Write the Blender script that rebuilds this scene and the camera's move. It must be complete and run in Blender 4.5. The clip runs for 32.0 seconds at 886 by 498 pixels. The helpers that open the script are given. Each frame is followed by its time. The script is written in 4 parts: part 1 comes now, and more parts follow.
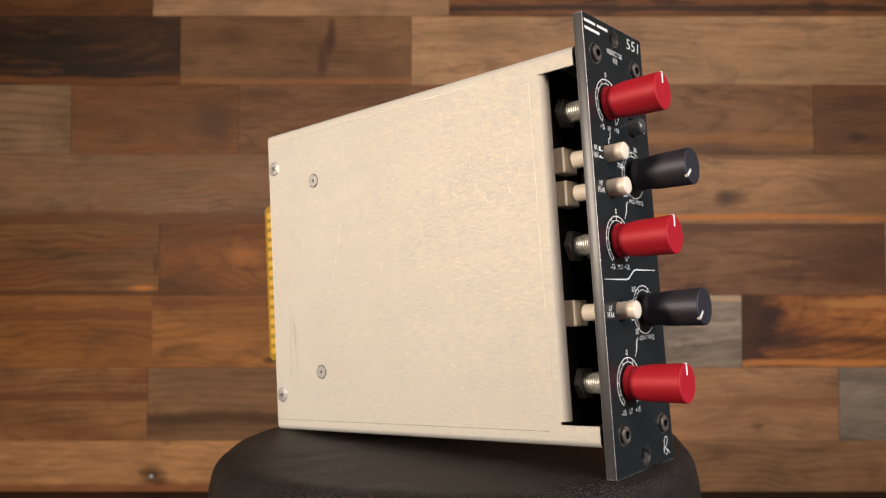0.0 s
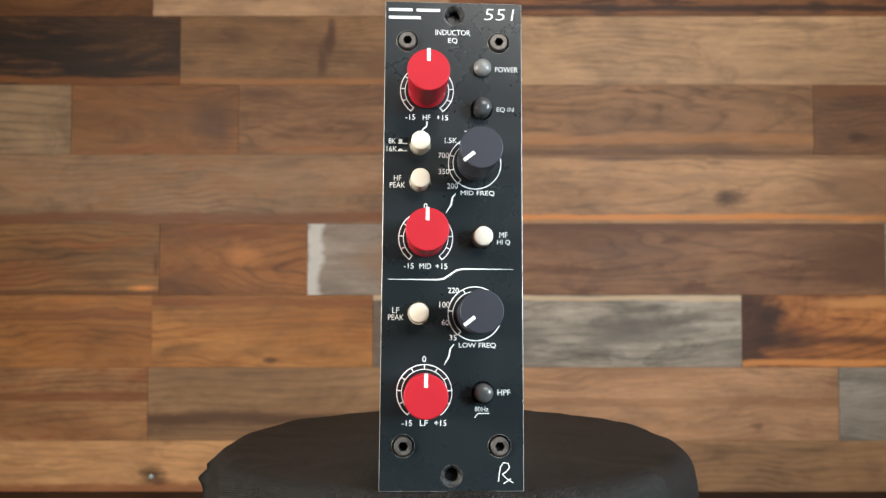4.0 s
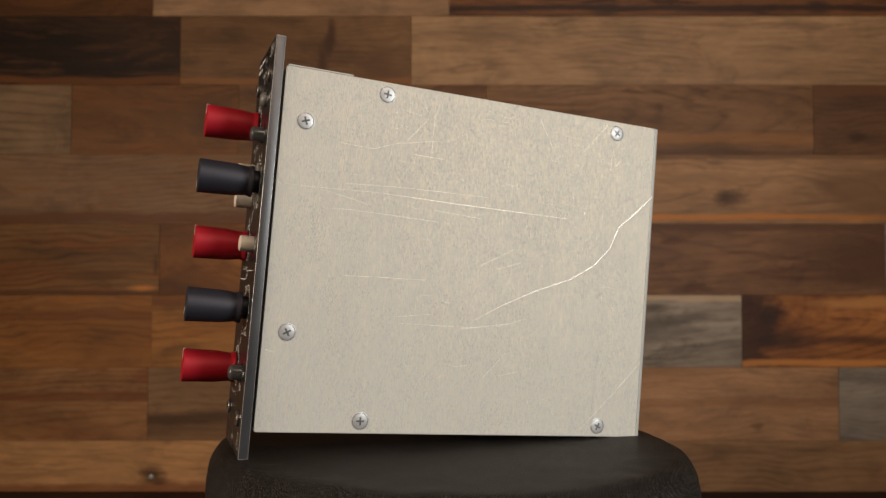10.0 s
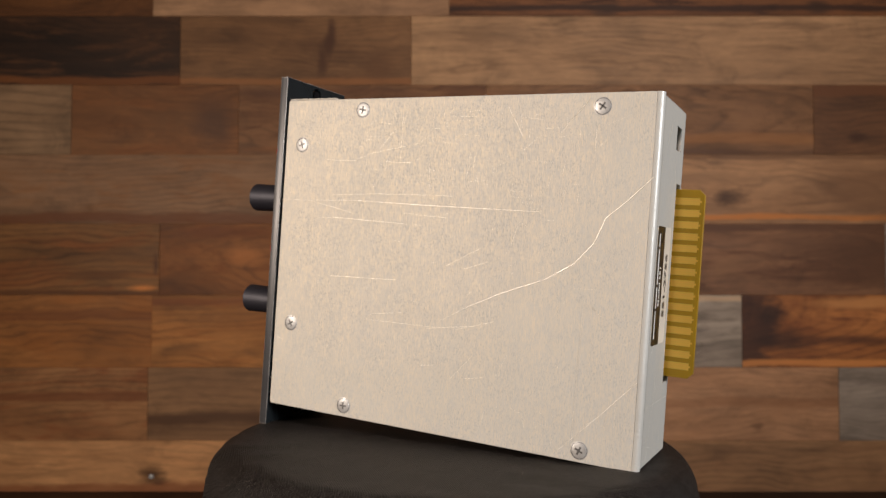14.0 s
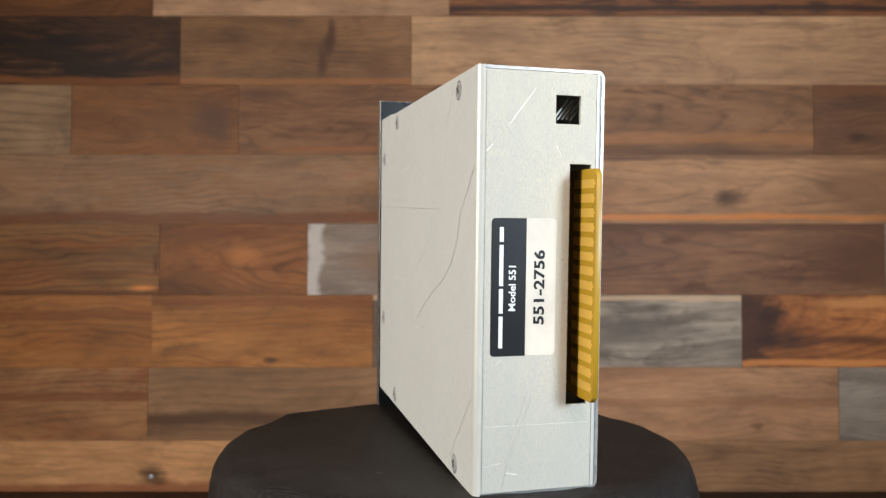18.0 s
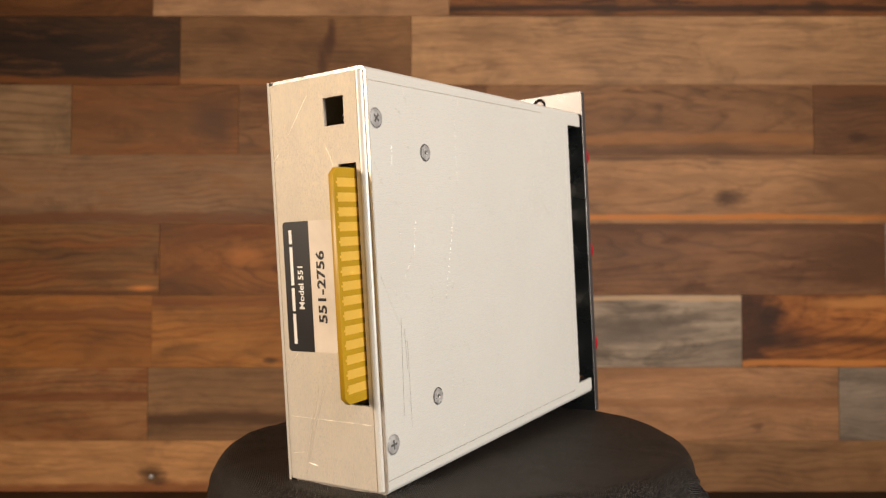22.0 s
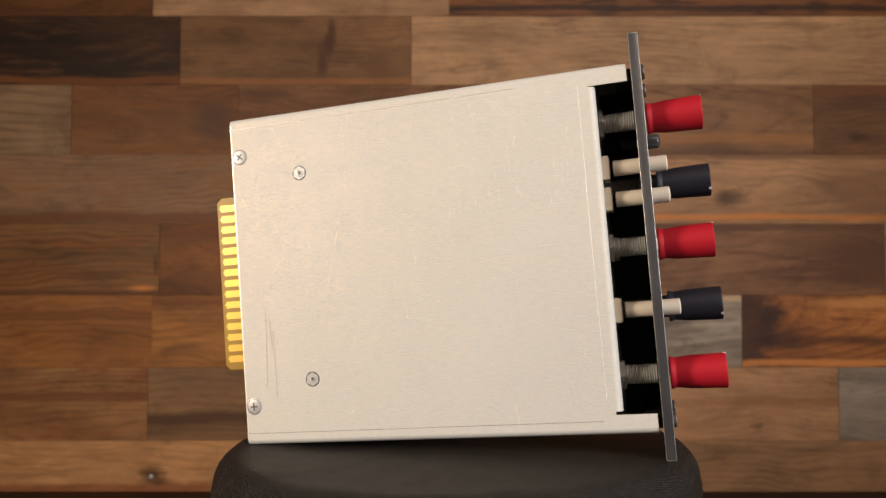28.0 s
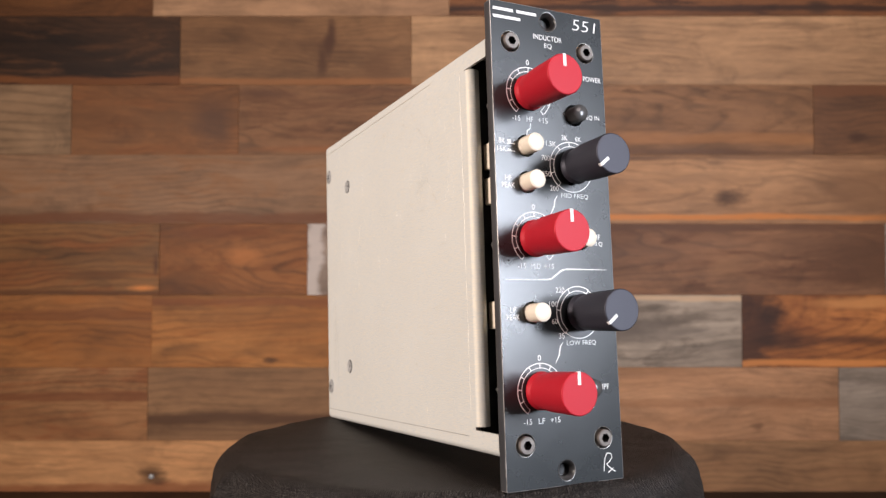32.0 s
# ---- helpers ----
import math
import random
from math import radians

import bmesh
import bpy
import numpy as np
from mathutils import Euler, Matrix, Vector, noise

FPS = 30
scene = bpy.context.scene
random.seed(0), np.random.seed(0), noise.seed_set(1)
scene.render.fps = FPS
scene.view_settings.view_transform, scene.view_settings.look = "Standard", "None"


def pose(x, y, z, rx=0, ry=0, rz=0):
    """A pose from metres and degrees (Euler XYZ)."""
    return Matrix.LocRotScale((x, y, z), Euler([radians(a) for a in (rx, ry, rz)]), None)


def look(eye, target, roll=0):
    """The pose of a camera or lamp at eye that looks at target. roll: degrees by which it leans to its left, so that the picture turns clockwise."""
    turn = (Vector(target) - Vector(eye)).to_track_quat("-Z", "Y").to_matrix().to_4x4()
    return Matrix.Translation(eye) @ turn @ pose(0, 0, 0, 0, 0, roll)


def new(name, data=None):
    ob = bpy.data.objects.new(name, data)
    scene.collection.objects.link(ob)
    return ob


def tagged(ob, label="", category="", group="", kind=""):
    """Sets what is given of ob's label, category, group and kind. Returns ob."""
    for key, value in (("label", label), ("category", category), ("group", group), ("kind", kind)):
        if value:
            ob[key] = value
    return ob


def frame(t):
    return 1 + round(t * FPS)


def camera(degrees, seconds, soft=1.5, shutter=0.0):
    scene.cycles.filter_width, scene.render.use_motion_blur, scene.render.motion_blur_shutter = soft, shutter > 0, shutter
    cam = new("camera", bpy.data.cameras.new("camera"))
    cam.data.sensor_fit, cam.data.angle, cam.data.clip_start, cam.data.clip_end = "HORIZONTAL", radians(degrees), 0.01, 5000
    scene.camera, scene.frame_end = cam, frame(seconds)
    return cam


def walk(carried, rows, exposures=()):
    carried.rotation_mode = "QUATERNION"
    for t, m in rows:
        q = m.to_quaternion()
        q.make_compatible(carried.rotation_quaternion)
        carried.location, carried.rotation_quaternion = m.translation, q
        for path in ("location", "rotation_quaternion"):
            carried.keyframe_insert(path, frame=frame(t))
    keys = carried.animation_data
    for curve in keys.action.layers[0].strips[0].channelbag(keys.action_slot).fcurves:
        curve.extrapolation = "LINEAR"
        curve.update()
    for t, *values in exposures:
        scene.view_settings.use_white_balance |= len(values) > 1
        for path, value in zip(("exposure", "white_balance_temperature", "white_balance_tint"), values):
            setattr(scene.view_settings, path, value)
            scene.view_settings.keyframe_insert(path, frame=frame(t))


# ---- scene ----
from functools import lru_cache

# camera: fixed, tilted up two degrees
CAMERA_Z = 0.38169
cam = camera(58.164, 32.0, soft=1.35)
cam.data.dof.use_dof = True
cam.data.dof.focus_distance = 0.225
cam.data.dof.aperture_fstop = 30.0
EYE = pose(-0.00356, -0.28667, CAMERA_Z, 92.0015, 0, 0)
EXPOSURES = [
    (0, 0.03, 6950, 19), (1, 0.35, 6310, 18), (2, 0.39, 6450, 22), (2.5, 0.43, 6260, 15), (3, 0.53, 5910, 7),
    (3.5, 0.64, 5850, 5), (5.5, 0.62, 5990, 3), (6, 0.54, 6180, 2), (6.5, 0.25, 8840, 18), (7, 0.20, 8510, 21),
    (8, 0.06, 8270, 22), (9, -0.39, 7780, 19), (10, -0.68, 7340, 18), (11, -0.63, 6700, 15), (12, -0.25, 6500, 18),
    (13, -0.17, 6910, 18), (14, -0.39, 6920, 21), (16.5, 0.03, 6720, 19), (18, 0.27, 5960, 11), (19, 0.40, 5850, 9),
    (20, 0.50, 6400, 12), (21, 0.25, 7170, 19), (22, 0.08, 7930, 22), (23, -0.07, 7700, 22), (24, -0.48, 7470, 20),
    (25, -0.60, 7090, 18), (28, -0.20, 7220, 21), (29, -0.17, 7050, 21), (30, 0.03, 6950, 19), (31, 0.35, 6310, 18),
    (32, 0.39, 6450, 22),
]
walk(cam, [(0.0, EYE), (32.0, EYE)], EXPOSURES)

# ---- light ----
world = bpy.data.worlds.new("room_world")
scene.world = world
world.use_nodes = True
world.node_tree.nodes["Background"].inputs[0].default_value = (0.5, 0.55, 0.6, 1)
world.node_tree.nodes["Background"].inputs[1].default_value = 0.05


def area_lamp(name, eye, target, width, height, watts, colour):
    data = bpy.data.lights.new(name, "AREA")
    data.shape, data.size, data.size_y, data.energy, data.color = "RECTANGLE", width, height, watts, colour
    ob = new(name, data)
    ob.matrix_world = look(eye, target)
    return ob


SUBJECT = (0.0, 0.0, 0.39)
area_lamp("soft_lamp_right", (0.83, -0.70, 0.585), SUBJECT, 0.22, 0.34, 11.0, (0.82, 0.94, 0.99))
area_lamp("soft_lamp_left", (-0.915, -0.54, 0.585), SUBJECT, 0.20, 0.28, 10.7, (1.0, 0.91, 0.77))
# Unseen fill, added by guess to brighten the boards and camera-facing sides
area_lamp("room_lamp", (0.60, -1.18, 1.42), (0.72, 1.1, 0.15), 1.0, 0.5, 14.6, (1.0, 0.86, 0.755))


# ---- materials ----
def lin(r, g, b):
    """Linear colour from 0..255 values."""
    return tuple(((c / 255 + 0.055) / 1.055) ** 2.4 if c > 10 else c / 255 / 12.92 for c in (r, g, b)) + (1.0,)


class Nodes:
    def __init__(self, name):
        self.mat = bpy.data.materials.new(name)
        self.mat.use_nodes = True
        self.tree = self.mat.node_tree
        self.bsdf = self.tree.nodes["Principled BSDF"]
        self.coord = self.tree.nodes.new("ShaderNodeTexCoord").outputs["Object"]

    def put(self, socket, value):
        if isinstance(value, bpy.types.NodeSocket):
            self.tree.links.new(value, socket)
        else:
            socket.default_value = value

    def set(self, **values):
        for key, value in values.items():
            self.put(self.bsdf.inputs[key.replace("_", " ").title().replace("Ior", "IOR")], value)
        return self

    def mapped(self, scale, offset=(0, 0, 0), source=None):
        n = self.tree.nodes.new("ShaderNodeMapping")
        self.put(n.inputs["Vector"], source or self.coord)
        self.put(n.inputs["Scale"], scale)
        self.put(n.inputs["Location"], offset)
        return n.outputs[0]

    def noise(self, scale=1.0, detail=4.0, rough=0.55, source=None, distort=0.0):
        n = self.tree.nodes.new("ShaderNodeTexNoise")
        self.put(n.inputs["Vector"], source or self.coord)
        n.inputs["Scale"].default_value = scale
        n.inputs["Detail"].default_value = detail
        n.inputs["Roughness"].default_value = rough
        n.inputs["Distortion"].default_value = distort
        return n.outputs["Fac"]

    def ramp(self, fac, *stops):
        n = self.tree.nodes.new("ShaderNodeValToRGB")
        self.put(n.inputs[0], fac)
        el = n.color_ramp.elements
        while len(el) < len(stops):
            el.new(0.5)
        for e, (at, c) in zip(el, stops):
            e.position = at
            e.color = c if isinstance(c, tuple) else (c, c, c, 1)
        return n.outputs[0]

    def math(self, op, a, b=0.0, clamp=False):
        n = self.tree.nodes.new("ShaderNodeMath")
        n.operation, n.use_clamp = op, clamp
        self.put(n.inputs[0], a)
        self.put(n.inputs[1], b)
        return n.outputs[0]

    def mix(self, fac, a, b, blend="MIX"):
        n = self.tree.nodes.new("ShaderNodeMix")
        n.data_type, n.blend_type = "RGBA", blend
        self.put(n.inputs[0], fac)
        self.put(n.inputs[6], a)
        self.put(n.inputs[7], b)
        return n.outputs[2]

    def bump(self, height, strength, distance):
        n = self.tree.nodes.new("ShaderNodeBump")
        self.put(n.inputs["Height"], height)
        n.inputs["Strength"].default_value = strength
        n.inputs["Distance"].default_value = distance
        self.put(self.bsdf.inputs["Normal"], n.outputs[0])
        return self

    def axes(self):
        n = self.tree.nodes.new("ShaderNodeSeparateXYZ")
        self.put(n.inputs[0], self.coord)
        return n.outputs

    def shift(self):
        """Object coordinates moved by a chance offset for each object."""
        info = self.tree.nodes.new("ShaderNodeObjectInfo").outputs["Random"]
        comb = self.tree.nodes.new("ShaderNodeCombineXYZ")
        for i, k in enumerate((17.0, 5.0, 9.0)):
            self.put(comb.inputs[i], self.math("MULTIPLY", info, k))
        add = self.tree.nodes.new("ShaderNodeVectorMath")
        self.put(add.inputs[0], self.coord)
        self.put(add.inputs[1], comb.outputs[0])
        return add.outputs[0]


def metal(name, colour, grain, metallic=0.75, rough=0.42, scratch=0.25, fleck=0.9, spot=0.35, pits=(2100, 2100, 1150)):
    """Bare sheet metal; grain: the scales that stretch the brush lines; pits: those of the small dull marks."""
    n = Nodes(name)
    fine = n.noise(1.0, 3, 0.6, n.mapped(grain))
    speck = n.noise(1500.0, 3, 0.7)
    cloud = n.noise(28.0, 3, 0.6)
    c = n.ramp(cloud, (0.3, tuple(v * 0.94 for v in colour[:3]) + (1,)), (0.7, colour))
    c = n.mix(0.16, c, n.ramp(fine, (0.3, 0.72), (0.65, 1.0)), "MULTIPLY")
    spots = n.noise(1.0, 2, 0.5, n.mapped(pits))
    dull = n.math("MULTIPLY", n.ramp(spots, (0.54, 0.0), (0.66, 1.0)), n.ramp(n.noise(90.0, 3, 0.6), (0.35, 0.35), (0.6, 1.0)))
    c = n.mix(n.math("MULTIPLY", dull, spot), c, tuple(v * 0.5 for v in colour[:3]) + (1,))
    rub = n.ramp(n.noise(1.0, 4, 0.7, n.mapped(tuple(g * 0.05 for g in grain))), (0.35, 0.72), (0.65, 1.0))
    shine = n.math("MULTIPLY", n.math("MULTIPLY", n.math("MULTIPLY", rub, n.ramp(fine, (0.38, 0.35), (0.62, 1.25))), metallic), n.math("SUBTRACT", 1.0, n.math("MULTIPLY", dull, fleck)))
    n.set(base_color=c, metallic=shine,
          roughness=n.math("ADD", n.math("MULTIPLY", fine, 0.16), n.math("ADD", n.math("MULTIPLY", dull, 0.2), rough - 0.08)))
    h = n.math("ADD", n.math("MULTIPLY", fine, 1.0), n.math("MULTIPLY", speck, 0.4))
    h = n.math("ADD", h, n.math("MULTIPLY", n.noise(1.0, 3, 0.6, n.mapped(tuple(g * 0.22 for g in grain))), 0.5))
    n.bump(n.math("SUBTRACT", h, n.math("MULTIPLY", dull, 0.7)), scratch, 0.00005)
    return n.mat


def bare_sheet(name, colour, grain, ior=2.05, rough=0.58, relief=0.8, pits=(3200, 3200, 1300), fleck=0.75, spot=0.10, streak=0.75):
    """Clear-chromated aluminium sheet: a pale cool body under a broad golden gloss, with rolling lines and small dull marks."""
    n = Nodes(name)
    fine = n.noise(1.0, 3, 0.6, n.mapped(grain))
    cloud = n.noise(28.0, 3, 0.6)
    c = n.ramp(cloud, (0.3, tuple(v * 0.95 for v in colour[:3]) + (1,)), (0.7, colour))
    c = n.mix(0.14, c, n.ramp(fine, (0.3, 0.72), (0.65, 1.0)), "MULTIPLY")
    spots = n.noise(1.0, 2, 0.5, n.mapped(pits))
    dull = n.math("MULTIPLY", n.ramp(spots, (0.54, 0.0), (0.66, 1.0)), n.ramp(n.noise(90.0, 3, 0.6), (0.35, 0.35), (0.6, 1.0)))
    c = n.mix(n.math("MULTIPLY", dull, spot), c, tuple(v * k for v, k in zip(colour, (0.50, 0.44, 0.34))) + (1,))
    rub = n.ramp(n.noise(1.0, 4, 0.7, n.mapped(tuple(g * 0.05 for g in grain))), (0.35, 0.75), (0.65, 1.0))
    gloss = n.math("MULTIPLY", n.math("MULTIPLY", rub, n.ramp(fine, (0.36, 1.0 - streak), (0.64, 1.0))), n.math("SUBTRACT", 0.85, n.math("MULTIPLY", dull, fleck * 0.85)))
    n.set(base_color=c, metallic=0.0, ior=ior, specular_ior_level=gloss, specular_tint=(1.0, 0.79, 0.48, 1),
          roughness=n.math("ADD", n.math("SUBTRACT", rough + 0.12, n.math("MULTIPLY", fine, 0.28)), n.math("MULTIPLY", dull, 0.15)))
    h = n.math("ADD", fine, n.math("MULTIPLY", n.noise(1.0, 3, 0.6, n.mapped(tuple(g * 0.22 for g in grain))), 0.5))
    n.bump(n.math("SUBTRACT", h, n.math("MULTIPLY", dull, 0.4)), relief, 0.00005)
    return n.mat


def paint(name, colour, rough=0.4, metallic=0.0, grain=2500.0, depth=0.00002, vary=0.12, strength=0.35):
    n = Nodes(name)
    cloud = n.noise(60.0, 4, 0.6)
    c = n.ramp(cloud, (0.3, tuple(v * (1 - vary) for v in colour[:3]) + (1,)), (0.7, tuple(min(1, v * (1 + vary)) for v in colour[:3]) + (1,)))
    fine = n.noise(grain, 2, 0.5)
    n.set(base_color=c, metallic=metallic, roughness=n.math("ADD", n.math("MULTIPLY", cloud, 0.12), rough - 0.06))
    n.bump(fine, strength, depth)
    return n.mat


def wood(name, light, dark, accent=None, streak=9.0, contrast=0.16, fine=0.25, bands=(), knots=(), patches=(), log=None, figure=0.45, warm=1.0):
    """Reclaimed board, sawn from a log: log is (height of the pith, depth, slope, ring width). bands: (axis, centre, half width, colour, amount); knots: (x, z, radius)."""
    n = Nodes(name)
    tone = lambda r, g, b: tuple(min(0.9, v * k) for v, k in zip(lin(r, g * (1 - 0.035 * warm), b * (1 - 0.08 * warm)), (1.08 + 0.14 * warm, 1.06, 1.04 - 0.19 * warm))) + (1.0,)
    source = n.shift()
    large = n.noise(1.0, 5, 0.6, n.mapped((2.2, 1, streak), source=source), 0.6)
    mid = n.noise(1.0, 5, 0.65, n.mapped((6.0, 1, streak * 3.5), source=source), 0.9)
    thin = n.noise(1.0, 4, 0.7, n.mapped((7.0, 1, 330.0), source=source), 0.3)
    x, _, z = n.axes()
    # growth rings of the sawn log: arches where the cut runs along the pith, long lines elsewhere
    rng = random.Random(name)
    pith, depth, slope, ring = log or (rng.uniform(0.0, 1.0), rng.uniform(0.02, 0.06), rng.choice((-1, 1)) * rng.uniform(0.02, 0.09), rng.uniform(0.008, 0.014))
    sway = n.math("MULTIPLY", n.math("SUBTRACT", n.noise(1.0, 3, 0.55, n.mapped((2.6, 1, 7.0), source=source)), 0.5), 0.10)
    tremble = n.math("MULTIPLY", n.math("SUBTRACT", n.noise(1.0, 4, 0.6, n.mapped((12.0, 1, 40.0), source=source)), 0.5), 0.012)
    up = n.math("ADD", n.math("SUBTRACT", z, pith), n.math("ADD", sway, tremble))
    deep = n.math("ADD", n.math("ADD", n.math("MULTIPLY", x, slope), depth), n.math("MULTIPLY", sway, 0.7))
    radius = n.math("SQRT", n.math("ADD", n.math("MULTIPLY", up, up), n.math("MULTIPLY", deep, deep)))
    saw = n.math("FRACT", n.math("DIVIDE", radius, ring))
    c = n.ramp(large, (0.5 - contrast, tone(*dark)), (0.5 + contrast, tone(*light)))
    if accent:
        c = n.mix(n.ramp(mid, (0.50, 0.0), (0.62, 0.85)), c, tone(*accent))
    rings = n.ramp(saw, (0.0, 0.95), (0.55, 1.0), (0.86, 0.50), (1.0, 0.95))
    patchy = n.ramp(n.noise(1.0, 3, 0.6, n.mapped((3.0, 1, 8.0), source=source)), (0.36, 0.1 * figure), (0.62, min(1.0, figure * 1.6)))
    c = n.mix(patchy, c, rings, "MULTIPLY")
    c = n.mix(0.55, c, n.ramp(mid, (0.32, 0.55), (0.60, 1.0)), "MULTIPLY")
    c = n.mix(fine, c, n.ramp(thin, (0.32, 0.40), (0.58, 1.0)), "MULTIPLY")
    blotch = n.noise(1.0, 5, 0.7, n.mapped((5.0, 1, 12.0), source=source), 1.5)
    c = n.mix(0.8, c, n.ramp(blotch, (0.32, 0.58), (0.50, 0.92), (0.66, 1.0)), "MULTIPLY")
    dust = n.noise(1.0, 5, 0.75, n.mapped((30.0, 1, 60.0), source=source), 0.8)
    c = n.mix(0.5, c, n.ramp(dust, (0.30, 0.72), (0.62, 1.0)), "MULTIPLY")
    wobble = n.math("SUBTRACT", n.noise(1.0, 4, 0.65, n.mapped((7, 1, 22), source=source)), 0.5)
    for axis, centre, half, colour, amount in bands:
        v = n.math("ADD", x if axis == "x" else z, n.math("MULTIPLY", wobble, half * 2.2))
        away = n.math("DIVIDE", n.math("ABSOLUTE", n.math("SUBTRACT", v, centre)), half)
        c = n.mix(n.ramp(away, (0.45, amount), (1.0, 0.0)), c, tone(*colour))
    for px, pz, rx, rz, colour, amount in patches:
        dx = n.math("DIVIDE", n.math("SUBTRACT", x, px), rx)
        dz = n.math("DIVIDE", n.math("SUBTRACT", z, pz), rz)
        r = n.math("SQRT", n.math("ADD", n.math("MULTIPLY", dx, dx), n.math("MULTIPLY", dz, dz)))
        r = n.math("ADD", r, n.math("MULTIPLY", wobble, 1.6))
        c = n.mix(n.ramp(r, (0.35, amount), (1.05, 0.0)), c, tone(*colour))
    for kx, kz, radius in knots:
        dx = n.math("MULTIPLY", n.math("SUBTRACT", x, kx), 0.6)
        dz = n.math("SUBTRACT", z, kz)
        r = n.math("SQRT", n.math("ADD", n.math("MULTIPLY", dx, dx), n.math("MULTIPLY", dz, dz)))
        r = n.math("DIVIDE", n.math("ADD", r, n.math("MULTIPLY", wobble, radius * 3.6)), radius)
        c = n.mix(n.ramp(r, (0.1, 0.85), (0.6, 0.5), (1.0, 0.0)), c, tone(58, 38, 24))
    n.set(base_color=c, roughness=n.math("ADD", n.math("MULTIPLY", mid, 0.2), 0.44), specular_ior_level=0.36)
    n.bump(n.math("ADD", thin, mid), 0.35, 0.0008)
    return n.mat


ALUMINIUM = bare_sheet("brushed_aluminium", (0.590, 0.612, 0.592, 1), (160, 260, 5200), 2.6, 0.635, 0.65, (2600, 900, 3200), 0.8, 0.08)
ALUMINIUM_UP = bare_sheet("plate_aluminium", (0.590, 0.612, 0.592, 1), (200, 3600, 420), 2.6, 0.635, 0.6, (3000, 3300, 1350), 1.0, 0.22)
BACK_METAL = bare_sheet("back_aluminium", (0.440, 0.455, 0.438, 1), (3600, 200, 420), 2.5, 0.68, 0.15, streak=0.3)
BEND = metal("bent_aluminium", (0.66, 0.655, 0.60, 1), (200, 200, 2600), 0.32, 0.38, 0.25, 0.3, 0.1)
EDGE = metal("bare_edge", (0.46, 0.43, 0.40, 1), (400, 400, 400), 0.9, 0.35)
ZINC = metal("zinc_screw", (0.53, 0.535, 0.525, 1), (500, 500, 500), 0.62, 0.42, 0.25, 0.1, 0.1)
DARK_STEEL = metal("dark_steel", (0.13, 0.125, 0.12, 1), (600, 600, 600), 1.0, 0.32)
NUT = metal("dull_nut", (0.34, 0.335, 0.315, 1), (600, 600, 600), 0.85, 0.36)
# Darker metal that carries the shade of screw recesses and standoff wells
RECESS_SHADE = metal("screw_recess", (0.14, 0.14, 0.137, 1), (600, 600, 600), 0.6, 0.45)
STEEL = metal("nickel_steel", (0.70, 0.69, 0.64, 1), (600, 600, 600), 0.9, 0.38)
BLACK = paint("black_plastic", (0.008, 0.008, 0.009, 1), 0.55)
SLOT = paint("socket_black", (0.004, 0.004, 0.004, 1), 0.8)
PANEL = paint("slate_powder_coat", (0.0125, 0.0165, 0.0186, 1), 0.28, 0.0, 1300.0, 0.00002, 0.06, 0.2)
# Edge of the same coat, paler and glossier: lamp sheen put into its colour
PANEL_EDGE_SHEEN = paint("slate_coat_edge", (0.042, 0.043, 0.046, 1), 0.42, 0.0, 1500.0, 0.00006, 0.15, 0.6)
PANEL_EDGE_SHEEN.node_tree.nodes["Principled BSDF"].inputs["Specular IOR Level"].default_value = 1.0
WHITE = paint("white_print", (0.80, 0.80, 0.77, 1), 0.5)
RED = paint("red_anodised", (0.43, 0.012, 0.022, 1), 0.52, 0.12, 4000.0, 0.00001, 0.05)
RED.node_tree.nodes["Principled BSDF"].inputs["Specular IOR Level"].default_value = 0.28
GREY = paint("graphite_anodised", (0.034, 0.034, 0.045, 1), 0.50, 0.40, 4000.0, 0.00001, 0.05)
CREAM = paint("cream_plastic", (0.78, 0.69, 0.56, 1), 0.35, 0.0, 900.0, 0.00001, 0.04)
SMOKE = paint("smoky_plastic", (0.072, 0.071, 0.069, 1), 0.24)
SCREW_FACE = metal("screw_face", (0.15, 0.13, 0.115, 1), (600, 600, 600), 0.8, 0.36)
BOARD = paint("yellow_board", (0.41, 0.24, 0.012, 1), 0.42)
GOLD = paint("gold_contact", (0.95, 0.59, 0.11, 1), 0.34, 0.42, 900.0, 0.00001, 0.04, 0.1)
LABEL_BLACK = paint("label_black", (0.008, 0.008, 0.009, 1), 0.35)
LABEL_CREAM = paint("label_cream", (0.70, 0.64, 0.54, 1), 0.4)
SCRATCH_DEEP = paint("scratch_deep", (0.95, 0.92, 0.84, 1), 0.47, 0.85, 2500.0, 0.00002, 0.05, 0.0)
FOLD = paint("fold_shade", (0.22, 0.20, 0.17, 1), 0.5, 0.4)
SCRATCH_LIGHT = paint("scratch_light", (0.93, 0.89, 0.78, 1), 0.46, 0.7, 2500.0, 0.00002, 0.05, 0.0)
SINK_SHADE = paint("sink_black", (0.006, 0.006, 0.007, 1), 0.3)
LINT = paint("lint", (0.16, 0.14, 0.12, 1), 0.9)
SEAT_RING = metal("screw_seat_metal", (0.30, 0.285, 0.26, 1), (600, 600, 600), 0.9, 0.34)


def lens_material():
    n = Nodes("clear_lens")
    n.set(base_color=(0.26, 0.25, 0.235, 1), roughness=0.3, transmission_weight=0.35, ior=1.49)
    return n.mat


PANEL.node_tree.nodes["Principled BSDF"].inputs["Specular IOR Level"].default_value = 0.55
LENS = lens_material()


